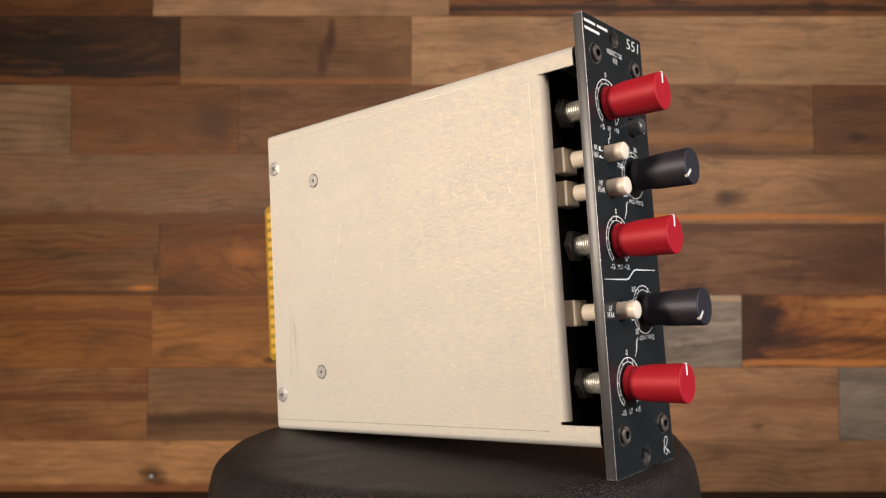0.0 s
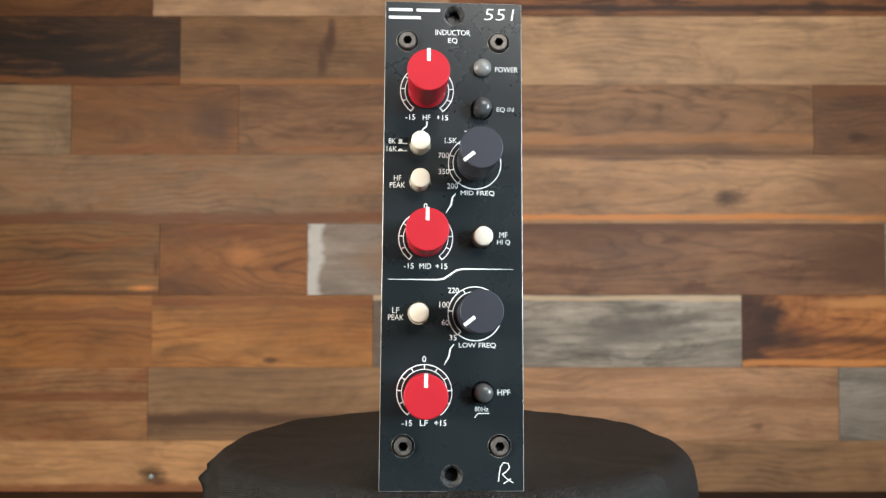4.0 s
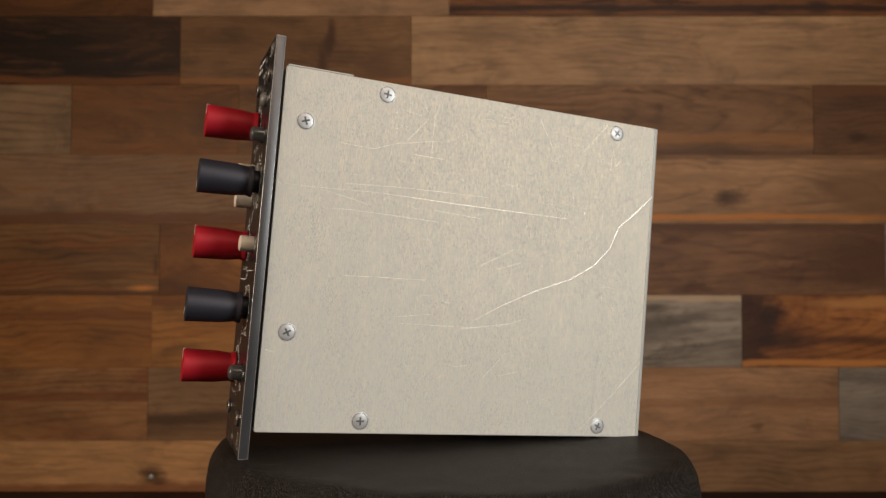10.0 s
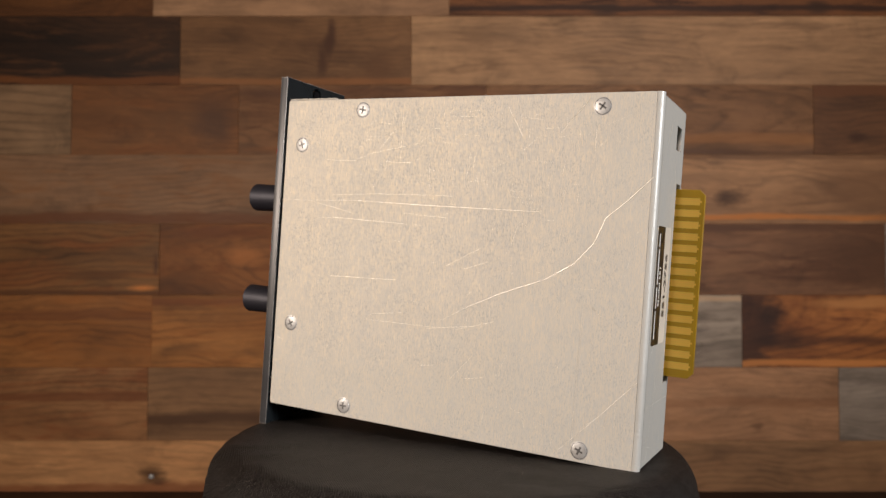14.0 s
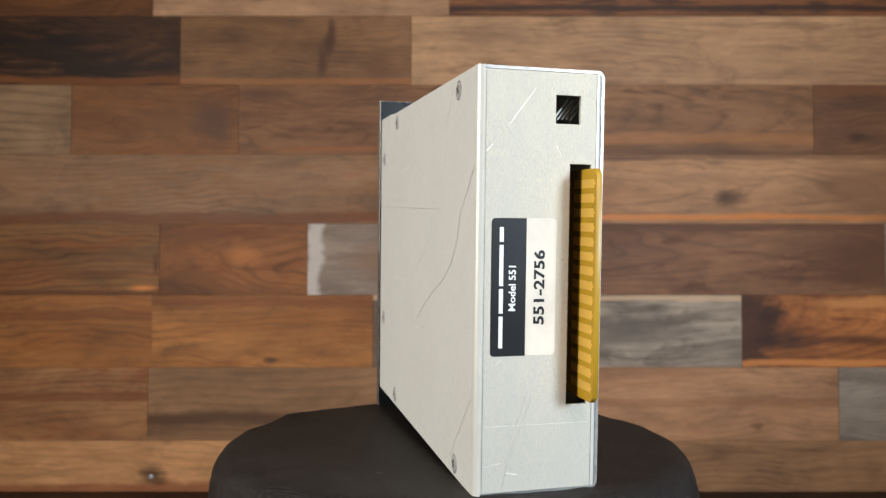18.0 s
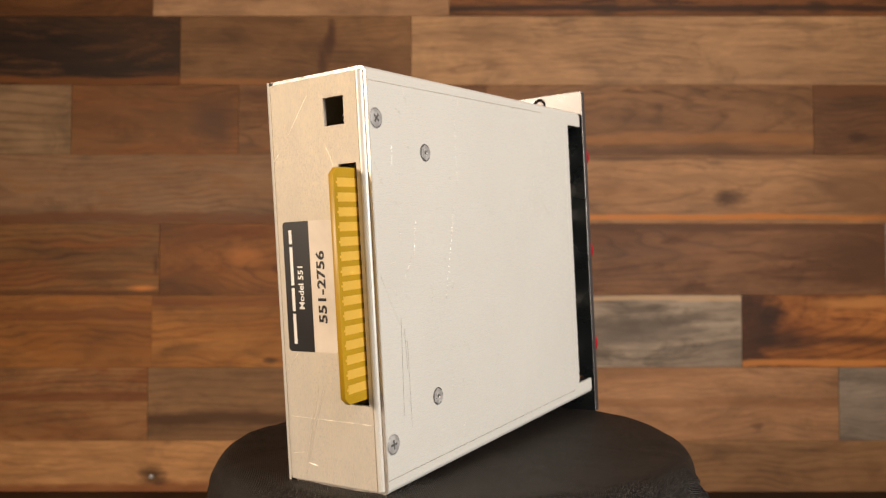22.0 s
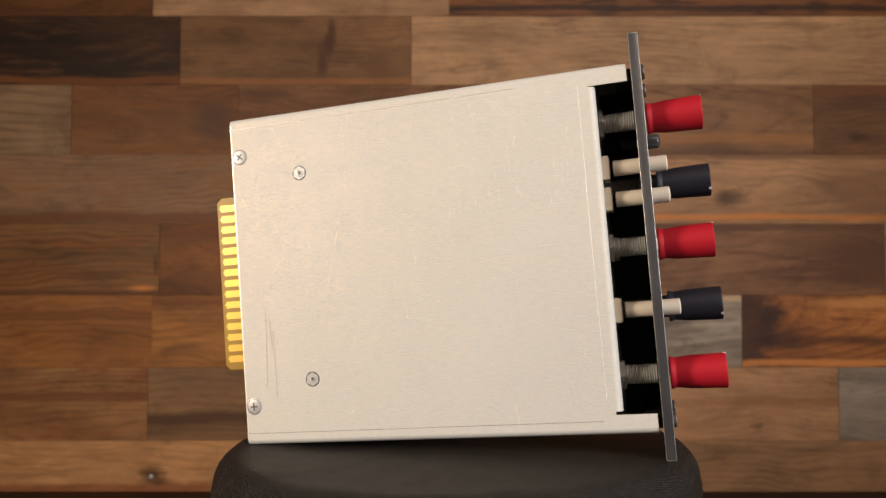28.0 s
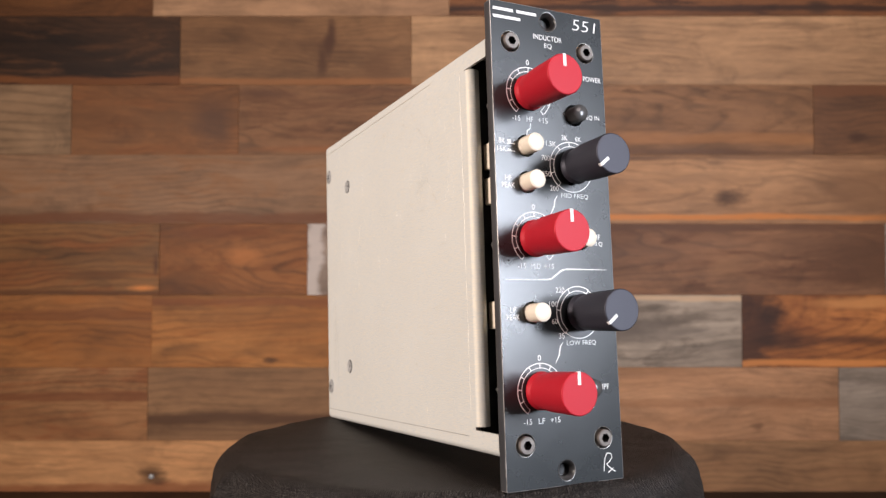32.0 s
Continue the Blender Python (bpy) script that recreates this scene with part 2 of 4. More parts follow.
def cloth_material():
    n = Nodes("black_twill")
    x, y, z = n.axes()
    weave = n.math("SINE", n.math("MULTIPLY", n.math("ADD", n.math("ADD", x, y), z), 7000.0))
    cross = n.math("SINE", n.math("MULTIPLY", n.math("SUBTRACT", n.math("ADD", x, z), y), 6900.0))
    fuzz = n.noise(3000.0, 3, 0.7)
    dust = n.noise(24.0, 6, 0.7)
    c = n.ramp(dust, (0.36, (0.0016, 0.0015, 0.0014, 1)), (0.68, (0.0070, 0.0060, 0.0055, 1)))
    c = n.mix(n.ramp(fuzz, (0.50, 0.0), (0.68, 1.0)), c, (0.15, 0.13, 0.115, 1))
    c = n.mix(0.6, c, n.ramp(n.math("MULTIPLY", n.math("ADD", weave, 1.0), 0.5), (0.1, 0.35), (0.8, 1.0)), "MULTIPLY")
    n.set(base_color=c, roughness=0.48, specular_ior_level=0.13)
    n.bump(n.math("ADD", n.math("MULTIPLY", n.math("ADD", weave, cross), 1.0), n.math("MULTIPLY", fuzz, 3.0)), 0.6, 0.00010)
    return n.mat


CLOTH = cloth_material()


# Grey of the unseen walls and ceiling, set dark to lower the bounced light
def plaster_material():
    n = Nodes("grey_plaster")
    cloud = n.noise(2.5, 4, 0.6)
    n.set(base_color=n.ramp(cloud, (0.3, (0.17, 0.165, 0.16, 1)), (0.7, (0.21, 0.205, 0.20, 1))), roughness=0.85)
    n.bump(n.noise(220.0, 3, 0.6), 0.2, 0.0008)
    return n.mat


PLASTER = plaster_material()


# ---- mesh helpers ----
def part(name, bm, material, parent=None, label=""):
    """Links a bmesh as one mesh object under a thing or part."""
    mesh = bpy.data.meshes.new(name)
    bm.to_mesh(mesh)
    bm.free()
    for m in material if isinstance(material, (list, tuple)) else (material,):
        mesh.materials.append(m)
    ob = new(name, mesh)
    ob.parent = parent
    if label:
        ob["label"] = label
    return ob


def again(ob, offset, parent=None, turn=None):
    """A further part on the same mesh."""
    o = new(ob.name.split(".")[0], ob.data)
    o.parent = parent or ob.parent
    o.matrix_basis = Matrix.Translation(offset) @ (turn or Matrix())
    if "label" in ob:
        o["label"] = ob["label"]
    return o


def empty(name):
    ob = new(name)
    ob.empty_display_size = 0.02
    return ob


def block(bm, x0, x1, y0, y1, z0, z1, bevel=0.0, segments=2):
    made = bmesh.ops.create_cube(bm, size=1.0)["verts"]
    for v in made:
        v.co = Vector(((x0 + x1) / 2 + v.co.x * (x1 - x0), (y0 + y1) / 2 + v.co.y * (y1 - y0), (z0 + z1) / 2 + v.co.z * (z1 - z0)))
    if bevel:
        edges = {e for v in made for e in v.link_edges}
        bmesh.ops.bevel(bm, geom=list(edges), offset=bevel, segments=segments, affect="EDGES", profile=0.5)
    return bm


def smooth(bm, limit=40):
    for f in bm.faces:
        f.smooth = True
    for e in bm.edges:
        if len(e.link_faces) == 2 and e.calc_face_angle(0) > radians(limit):
            e.smooth = False
    return bm


def lathe(profile, n=32, turn=None, caps=True):
    """Spins (radius, height) pairs round z; turn moves the result."""
    bm = bmesh.new()
    rings = []
    for r, h in profile:
        rings.append([bm.verts.new((r * math.cos(2 * math.pi * i / n), r * math.sin(2 * math.pi * i / n), h)) for i in range(n)])
    for a, b in zip(rings, rings[1:]):
        for i in range(n):
            bm.faces.new((a[i], a[(i + 1) % n], b[(i + 1) % n], b[i]))
    if caps:
        bm.faces.new(rings[0][::-1])
        bm.faces.new(rings[-1])
    bmesh.ops.recalc_face_normals(bm, faces=bm.faces)
    if turn:
        bm.transform(turn)
    return smooth(bm)


def taken(ob):
    """The mesh of a curve object, as a bmesh; the curve goes."""
    bpy.context.view_layer.update()
    mesh = bpy.data.meshes.new_from_object(ob.evaluated_get(bpy.context.evaluated_depsgraph_get()))
    bm = bmesh.new()
    bm.from_mesh(mesh)
    data = ob.data
    bpy.data.objects.remove(ob)
    bpy.data.curves.remove(data)
    bpy.data.meshes.remove(mesh)
    return bm


def sheet(outline, holes, thick, bevel, turn):
    """A plate with holes: outline and holes are lists of (u, v); thickness runs from 0 to thick along w."""
    curve = bpy.data.curves.new("sheet", "CURVE")
    curve.dimensions, curve.fill_mode = "2D", "BOTH"
    curve.extrude, curve.bevel_depth, curve.bevel_resolution, curve.offset = thick / 2 - bevel, bevel, 1, -bevel
    for loop in [outline, *holes]:
        s = curve.splines.new("POLY")
        s.points.add(len(loop) - 1)
        for p, (u, v) in zip(s.points, loop):
            p.co = (u, v, 0, 1)
        s.use_cyclic_u = True
    bm = taken(new("sheet", curve))
    bm.transform(turn @ Matrix.Translation((0, 0, thick / 2)))
    bmesh.ops.remove_doubles(bm, verts=bm.verts, dist=1e-6)
    bmesh.ops.recalc_face_normals(bm, faces=bm.faces)
    return bm


def circle(u, v, r, n=28):
    return [(u + r * math.cos(2 * math.pi * i / n), v + r * math.sin(2 * math.pi * i / n)) for i in range(n)]


def rect(u0, v0, u1, v1, r=0.0, n=6):
    if not r:
        return [(u0, v0), (u1, v0), (u1, v1), (u0, v1)]
    pts = []
    for cu, cv, a in ((u1 - r, v0 + r, -90), (u1 - r, v1 - r, 0), (u0 + r, v1 - r, 90), (u0 + r, v0 + r, 180)):
        pts += [(cu + r * math.cos(radians(a + 90 * i / n)), cv + r * math.sin(radians(a + 90 * i / n))) for i in range(n + 1)]
    return pts


def flat(points, width, turn):
    """A printed stroke or scratch along points (u, v), of that width; width may run as a list."""
    bm = bmesh.new()
    widths = width if isinstance(width, (list, tuple)) else [width] * len(points)
    left, right = [], []
    for i, (u, v) in enumerate(points):
        a, b = Vector(points[max(i - 1, 0)]), Vector(points[min(i + 1, len(points) - 1)])
        d = (b - a).normalized()
        n = Vector((-d.y, d.x)) * widths[i] / 2
        left.append(bm.verts.new((u + n.x, v + n.y, 0)))
        right.append(bm.verts.new((u - n.x, v - n.y, 0)))
    for i in range(len(points) - 1):
        bm.faces.new((right[i], right[i + 1], left[i + 1], left[i]))
    bm.transform(turn)
    return bm


def burr(points, width, turn):
    """A scratch along points (u, v): a low rounded ridge with smooth normals."""
    bm = bmesh.new()
    widths = width if isinstance(width, (list, tuple)) else [width] * len(points)
    rows = []
    for i, (u, v) in enumerate(points):
        a, b = Vector(points[max(i - 1, 0)]), Vector(points[min(i + 1, len(points) - 1)])
        d = (b - a).normalized()
        n = Vector((-d.y, d.x)) * widths[i] / 2
        rows.append([bm.verts.new((u + n.x * k, v + n.y * k, widths[i] * h)) for k, h in ((-1, -0.04), (-0.45, 0.14), (0.45, 0.14), (1, -0.04))])
    for a, b in zip(rows, rows[1:]):
        for k in range(3):
            bm.faces.new((a[k], b[k], b[k + 1], a[k + 1])).smooth = True
    bm.transform(turn)
    return bm


MM = 0.001
# planes of the unit: panel front (u right, v up), back (seen from behind), right and left side
FRONT = Matrix(((MM, 0, 0, 0), (0, 0, -MM, -0.00006), (0, MM, 0, 0), (0, 0, 0, 1)))

# ---- room ----
WALL_Y = 1.1443
ROOM_X, ROOM_BACK, ROOM_TOP = 1.9, -2.3, 2.45


def room():
    bm = block(bmesh.new(), -ROOM_X, ROOM_X, WALL_Y + 0.014, WALL_Y + 0.12, 0.0, ROOM_TOP)
    north = tagged(part("wall_north", bm, SLOT), "wall clad in mixed reclaimed wood boards", kind="structure")
    # Unseen walls and ceiling, added to close the room and limit bounce
    for name, box in (("wall_south", (-ROOM_X, ROOM_X, ROOM_BACK - 0.1, ROOM_BACK)),
                      ("wall_east", (ROOM_X, ROOM_X + 0.1, ROOM_BACK - 0.1, WALL_Y + 0.12)),
                      ("wall_west", (-ROOM_X - 0.1, -ROOM_X, ROOM_BACK - 0.1, WALL_Y + 0.12))):
        tagged(part(name, block(bmesh.new(), *box, 0.0, ROOM_TOP), PLASTER), "plain grey wall out of view, added to close the room", kind="structure")
    tagged(part("ceiling", block(bmesh.new(), -ROOM_X - 0.1, ROOM_X + 0.1, ROOM_BACK - 0.1, WALL_Y + 0.12, ROOM_TOP, ROOM_TOP + 0.1), PLASTER),
           "plain grey ceiling out of view, added to close the room", kind="structure")
    floor_mat = wood("dark_floor", (46, 30, 22), (26, 16, 12), None, 14)
    tagged(part("floor", block(bmesh.new(), -ROOM_X - 0.1, ROOM_X + 0.1, ROOM_BACK - 0.1, WALL_Y + 0.12, -0.08, 0.0), floor_mat),
           "dark stained wooden floor", kind="structure")
    return north


SILVER = 4
KINDS = [wood("taupe_board", (178, 150, 128), (140, 110, 86)), wood("brown_board", (160, 118, 82), (112, 76, 48), (150, 98, 60)),
         wood("dark_board", (92, 66, 46), (56, 38, 26)), wood("orange_board", (190, 128, 76), (140, 88, 46)),
         wood("silver_board", (186, 174, 162), (132, 118, 106), warm=0.2), wood("tan_board", (192, 154, 118), (150, 114, 82))]
# rows of boards from the floor up: bottom, top, boards as (right end, material)
ROWS = [
    (-0.005, 0.090, [(0.073, wood("board_a", (216, 166, 118), (184, 134, 90), warm=0.5, bands=[("z", 0.004, 0.014, (120, 66, 38), 0.7)], knots=[(-0.525, 0.027, 0.016)])),
                     (1.0, wood("board_b", (166, 136, 108), (130, 102, 78)))]),
    (0.090, 0.220, [(-0.531, wood("board_c", (190, 142, 98), (150, 106, 70), (146, 94, 58), warm=0.6, bands=[("z", 0.168, 0.012, (112, 66, 38), 0.7)])),
                    (0.073, wood("board_d", (160, 130, 102), (122, 96, 74), bands=[("z", 0.128, 0.014, (72, 50, 36), 0.75)])),
                    (0.703, wood("board_e", (200, 158, 124), (164, 124, 92), warm=0.6, bands=[("z", 0.158, 0.010, (134, 94, 64), 0.5)], knots=[(0.56, 0.112, 0.012)])),
                    (1.2, wood("board_f", (172, 160, 146), (136, 122, 108), warm=0.2))]),
    (0.220, 0.349, [(-0.525, wood("board_g", (188, 132, 78), (144, 96, 52), (160, 106, 56), warm=0.75, bands=[("z", 0.312, 0.012, (112, 68, 38), 0.6)])),
                    (-0.129, wood("board_h", (196, 140, 82), (150, 102, 56), (164, 110, 60), log=(0.245, 0.010, 0.10, 0.010), warm=0.75, bands=[("z", 0.337, 0.009, (122, 72, 40), 0.6)], knots=[(-0.31, 0.232, 0.010)])),
                    (0.532, wood("board_i", (200, 188, 174), (132, 120, 108), (116, 106, 96), 7.0, 0.14, warm=0.35, bands=[("x", -0.10, 0.09, (90, 72, 58), 0.85), ("z", 0.343, 0.006, (206, 178, 146), 0.7)], patches=[(0.33, 0.288, 0.13, 0.030, (96, 88, 82), 0.7), (0.13, 0.27, 0.09, 0.03, (104, 96, 90), 0.6)])),
                    (1.3, wood("board_j", (226, 148, 80), (158, 94, 48), (120, 68, 36), 8.0, 0.16, 0.15, warm=0.1, figure=0.6, bands=[("x", 0.545, 0.05, (56, 32, 20), 0.85), ("z", 0.228, 0.008, (214, 140, 74), 0.7)], log=(0.335, -0.10, 0.26, 0.0105), patches=[(0.583, 0.318, 0.034, 0.026, (52, 30, 18), 0.85), (0.61, 0.268, 0.07, 0.024, (56, 34, 22), 0.8), (0.74, 0.335, 0.10, 0.014, (206, 144, 84), 0.6), (0.72, 0.268, 0.12, 0.012, (70, 40, 24), 0.7)]))]),
    (0.349, 0.477, [(-0.513, wood("board_k", (156, 117, 76), (115, 82, 50), (136, 90, 54), bands=[("z", 0.353, 0.006, (84, 52, 28), 0.7)], patches=[(-0.545, 0.3615, 0.036, 0.008, (226, 150, 84), 0.7), (-0.519, 0.402, 0.007, 0.024, (72, 42, 24), 0.8), (-0.62, 0.385, 0.10, 0.012, (92, 62, 36), 0.7)], figure=0.7)),
                    (-0.247, wood("board_l", (160, 110, 65), (108, 71, 41), (128, 82, 46), 6.0, 0.12, log=(0.41, 0.02, 0.16, 0.011), patches=[(-0.42, 0.462, 0.09, 0.016, (104, 62, 34), 0.7), (-0.36, 0.42, 0.04, 0.02, (190, 130, 78), 0.5)], figure=0.9)),
                    (0.074, wood("board_m", (180, 162, 148), (138, 118, 104), warm=0.25, patches=[(-0.09, 0.41, 0.10, 0.06, (132, 102, 78), 0.75)], bands=[("x", -0.235, 0.02, (210, 204, 200), 0.7)])),
                    (0.791, wood("board_n", (158, 122, 96), (116, 84, 62), (104, 74, 56), log=(0.43, 0.0, 0.09, 0.011), bands=[("z", 0.472, 0.010, (88, 62, 46), 0.7)], patches=[(0.76, 0.41, 0.16, 0.07, (84, 60, 44), 0.75), (0.50, 0.40, 0.05, 0.025, (150, 118, 92), 0.5)])),
                    (1.6, KINDS[SILVER])]),
    (0.477, 0.602, [(0.074, wood("board_o", (160, 132, 110), (126, 100, 78), (146, 112, 84), bands=[("z", 0.487, 0.013, (104, 64, 38), 0.75)])),
                    (1.1, wood("board_p", (198, 164, 134), (160, 126, 98), log=(0.53, 0.012, 0.05, 0.012), bands=[("z", 0.489, 0.007, (196, 134, 74), 0.85), ("z", 0.598, 0.006, (104, 78, 58), 0.6)], knots=[(0.503, 0.525, 0.018)], patches=[(0.33, 0.594, 0.10, 0.006, (86, 64, 50), 0.7), (0.48, 0.56, 0.2, 0.014, (150, 122, 98), 0.6), (0.76, 0.53, 0.16, 0.08, (112, 86, 66), 0.7)]))]),
    (0.602, 0.729, [(-0.675, wood("board_q", (164, 142, 120), (126, 104, 84))),
                    (-0.373, wood("board_r", (158, 112, 72), (120, 80, 48), (136, 90, 54), warm=0.6, patches=[(-0.415, 0.655, 0.055, 0.05, (84, 60, 46), 0.8), (-0.50, 0.67, 0.06, 0.03, (104, 74, 48), 0.6)])),
                    (0.074, wood("board_s", (170, 128, 92), (124, 88, 60), (112, 78, 54), warm=0.6, patches=[(-0.32, 0.713, 0.06, 0.013, (88, 60, 44), 0.75), (-0.15, 0.718, 0.10, 0.009, (100, 66, 44), 0.6), (-0.2, 0.612, 0.2, 0.008, (150, 98, 58), 0.6)])),
                    (0.666, wood("board_t", (168, 132, 101), (124, 94, 68), (114, 86, 62), log=(0.655, 0.0, 0.12, 0.012), bands=[("z", 0.630, 0.013, (176, 130, 88), 0.45), ("z", 0.606, 0.007, (90, 66, 50), 0.6)])),
                    (1.5, wood("board_u", (132, 99, 72), (100, 72, 51), bands=[("z", 0.718, 0.016, (106, 72, 46), 0.8)], knots=[(0.739, 0.633, 0.014)]))]),
    (0.729, 0.855, [(-0.480, wood("board_v", (72, 51, 35), (46, 32, 22), (92, 64, 42), bands=[("z", 0.738, 0.010, (130, 84, 46), 0.6)])),
                    (-0.061, wood("board_w", (156, 124, 94), (118, 90, 66), bands=[("z", 0.735, 0.008, (158, 110, 70), 0.5)], patches=[(-0.206, 0.826, 0.011, 0.036, (76, 52, 38), 0.9), (-0.222, 0.776, 0.013, 0.036, (78, 54, 39), 0.9), (-0.211, 0.80, 0.012, 0.034, (76, 52, 38), 0.9), (-0.12, 0.762, 0.035, 0.03, (96, 70, 50), 0.6)])),
                    (1.2, wood("board_x", (214, 178, 142), (172, 140, 110), (152, 124, 98), 12.0, warm=0.7))]),
    (0.855, 0.982, [(-0.530, wood("board_y", (140, 98, 60), (98, 66, 40))),
                    (0.008, wood("board_z", (196, 166, 142), (158, 130, 108))),
                    (1.4, wood("board_za", (142, 94, 56), (80, 48, 28), (66, 40, 25), 14.0, 0.14, warm=0.5, bands=[("z", 0.869, 0.007, (48, 29, 19), 0.85)], knots=[(0.677, 0.874, 0.014), (0.30, 0.868, 0.02)]))]),
]


def boards(wall):
    """Each board a piece of its own, with eased edges."""
    rng = random.Random(5)
    z = 0.982
    rows = list(ROWS)
    while z < ROOM_TOP - 0.02:
        top = min(z + 0.127, ROOM_TOP)
        rows.append((z, top, [(-1.0 + rng.uniform(-0.3, 0.3), rng.choice(KINDS)), (0.1 + rng.uniform(-0.3, 0.3), rng.choice(KINDS))]))
        z = top
    for z0, z1, row in rows:
        x = -ROOM_X
        ends = list(row)
        if ends[0][0] > -0.9:
            cut = -1.05 + rng.uniform(-0.25, 0.1)
            ends.insert(0, (cut, rng.choice(KINDS)))
        if ends[-1][0] < ROOM_X:
            ends.append((ROOM_X, rng.choice(KINDS)))
        for x1, mat in ends:
            proud = rng.uniform(0.0, 0.0016)
            bm = block(bmesh.new(), x + 0.0002, x1 - 0.0002, WALL_Y - proud, WALL_Y + 0.0139, max(z0, 0.0) + 0.0001, z1 - 0.0001, 0.0003, 1)
            part("board", bm, mat, wall)
            x = x1
    nail = lathe([(0.0045, 0.0), (0.0045, 0.001), (0.0035, 0.0018), (0.0005, 0.002)], 16)
    nail.transform(Matrix.Translation((-0.523, WALL_Y - 0.0004, 0.0265)) @ Matrix.Rotation(radians(90), 4, "X"))
    part("nail_head", nail, ZINC, wall, "pale nail head")


# ---- turning stand with its black cloth ----
STAND_TOP = 0.3240  # on the axis
TILT = 1.30         # the top leans down towards the unit's back


def stand():
    thing = tagged(empty("draped_stand"), "round turntable stand draped in dusty black twill cloth", "display stand")
    slope = math.tan(radians(TILT))
    n, verts, faces = 288, [], []
    rng = random.Random(3)
    waves = [(rng.choice((5, 7, 9, 11, 14, 17, 23)), rng.uniform(0, 6.28), rng.uniform(0.4, 1.0)) for _ in range(9)]
    creases = [(rng.uniform(0, 6.28), rng.uniform(0.025, 0.11), rng.uniform(0.4, 1.0)) for _ in range(26)]
    profile = [(r, 0.0) for r in (0.004, 0.012, 0.022, 0.032, 0.042, 0.052, 0.060, 0.066, 0.071, 0.0745)]
    for i in range(1, 9):
        a = radians(90 * i / 8)
        profile.append((0.0740 + 0.0085 * math.sin(a), -0.0095 * (1 - math.cos(a))))
    depth = STAND_TOP - 0.004
    for i in range(1, 34):
        k = (i / 33) ** 1.6
        profile.append((0.0828 + 0.024 * k, -0.0095 - (depth - 0.0095) * k))
    for r, h in profile:
        drop = -h
        for j in range(n):
            a = 2 * math.pi * j / n
            x, y = r * math.cos(a), r * math.sin(a)
            near_rim = min(1.0, max(0.0, (r - 0.066) / 0.012))
            hang = min(1.0, drop / 0.07)
            fold = sum(w * math.sin(k * a + p) for k, p, w in waves) / 3.0
            ridge = sum(s * math.exp(-(((a - c + 3.1416) % 6.2832 - 3.1416) / w) ** 2) for c, w, s in creases)
            out = near_rim * (0.00022 * fold + 0.00025 * ridge) + hang * hang * 0.0095 * fold + hang * 0.0016 * ridge
            for at, wide, much in ((249, 36, 0.0022), (69, 30, 0.0012)):
                off = (math.degrees(a) - at + 180) % 360 - 180
                out += near_rim * much * math.exp(-(off / wide) ** 2)
            pucker = math.exp(-(((math.degrees(a) - 187 + 180) % 360 - 180) / 5) ** 2) * math.exp(-((drop - 0.011) / 0.007) ** 2)
            out += 0.0022 * pucker * (1 + 0.6 * math.sin(a * 160) + 0.5 * math.sin(drop * 1400))
            bumpy = 0.0006 * noise.noise((x * 38, y * 38, 3.0)) + 0.00035 * noise.noise((x * 110, y * 110, 7.0))
            dz = (bumpy if drop < 0.02 else 0.0) + near_rim * (1 - hang) * 0.0004 * ridge
            z = STAND_TOP + h + dz - slope * y * max(0.0, 1 - drop / depth)
            verts.append(((r + out) * math.cos(a), (r + out) * math.sin(a), max(z, 0.003)))
    for i in range(len(profile) - 1):
        for j in range(n):
            a, b = i * n + j, i * n + (j + 1) % n
            faces.append((a, b, b + n, a + n))
    faces.append(tuple(range(n))[::-1])
    mesh = bpy.data.meshes.new("cloth")
    mesh.from_pydata(verts, [], faces)
    bm = bmesh.new()
    bm.from_mesh(mesh)
    bpy.data.meshes.remove(mesh)
    bmesh.ops.recalc_face_normals(bm, faces=bm.faces)
    for f in bm.faces:
        f.smooth = True
    part("cloth", bm, CLOTH, thing, "dusty black twill cloth with soft folds at the rim")
    part("drum", lathe([(0.05, 0.0), (0.072, 0.004), (0.076, STAND_TOP - 0.02), (0.070, STAND_TOP - 0.012)], 48), BLACK, thing)
    # specks of lint lying on the cloth
    for x, y, s in ((0.034, 0.040, 0.35), (-0.045, 0.02, 0.3), (0.05, -0.03, 0.3), (0.018, 0.062, 0.25)):
        bm = bmesh.new()
        bmesh.ops.create_icosphere(bm, subdivisions=1, radius=s * MM)
        bm.transform(Matrix.Translation((x, y, STAND_TOP - slope * y + 0.0004)) @ Matrix.Diagonal((1.3, 0.8, 0.5, 1)))
        part("lint", bm, LINT, thing, "pale speck of lint")
    return thing


# ---- the unit ----
BACK_Y, RIGHT_X, LEFT_X = 145.6, 18.46, -18.3
TOP_Z, BOTTOM_Z = 124.4, 8.35
PANEL_W, PANEL_H, PANEL_T = 38.1, 133.35, 3.1
BACK = Matrix(((-MM, 0, 0, 0), (0, 0, MM, (BACK_Y + 0.06) * MM), (0, MM, 0, 0), (0, 0, 0, 1)))
RIGHT = Matrix(((0, 0, MM, (RIGHT_X + 0.05) * MM), (MM, 0, 0, 0), (0, MM, 0, 0), (0, 0, 0, 1)))
LEFT = Matrix(((0, 0, -MM, (LEFT_X - 0.05) * MM), (MM, 0, 0, 0), (0, MM, 0, 0), (0, 0, 0, 1)))
OUT = Matrix.Rotation(radians(90), 4, "X") @ Matrix.Diagonal((MM, MM, MM, 1))  # lathe axis to the panel's front

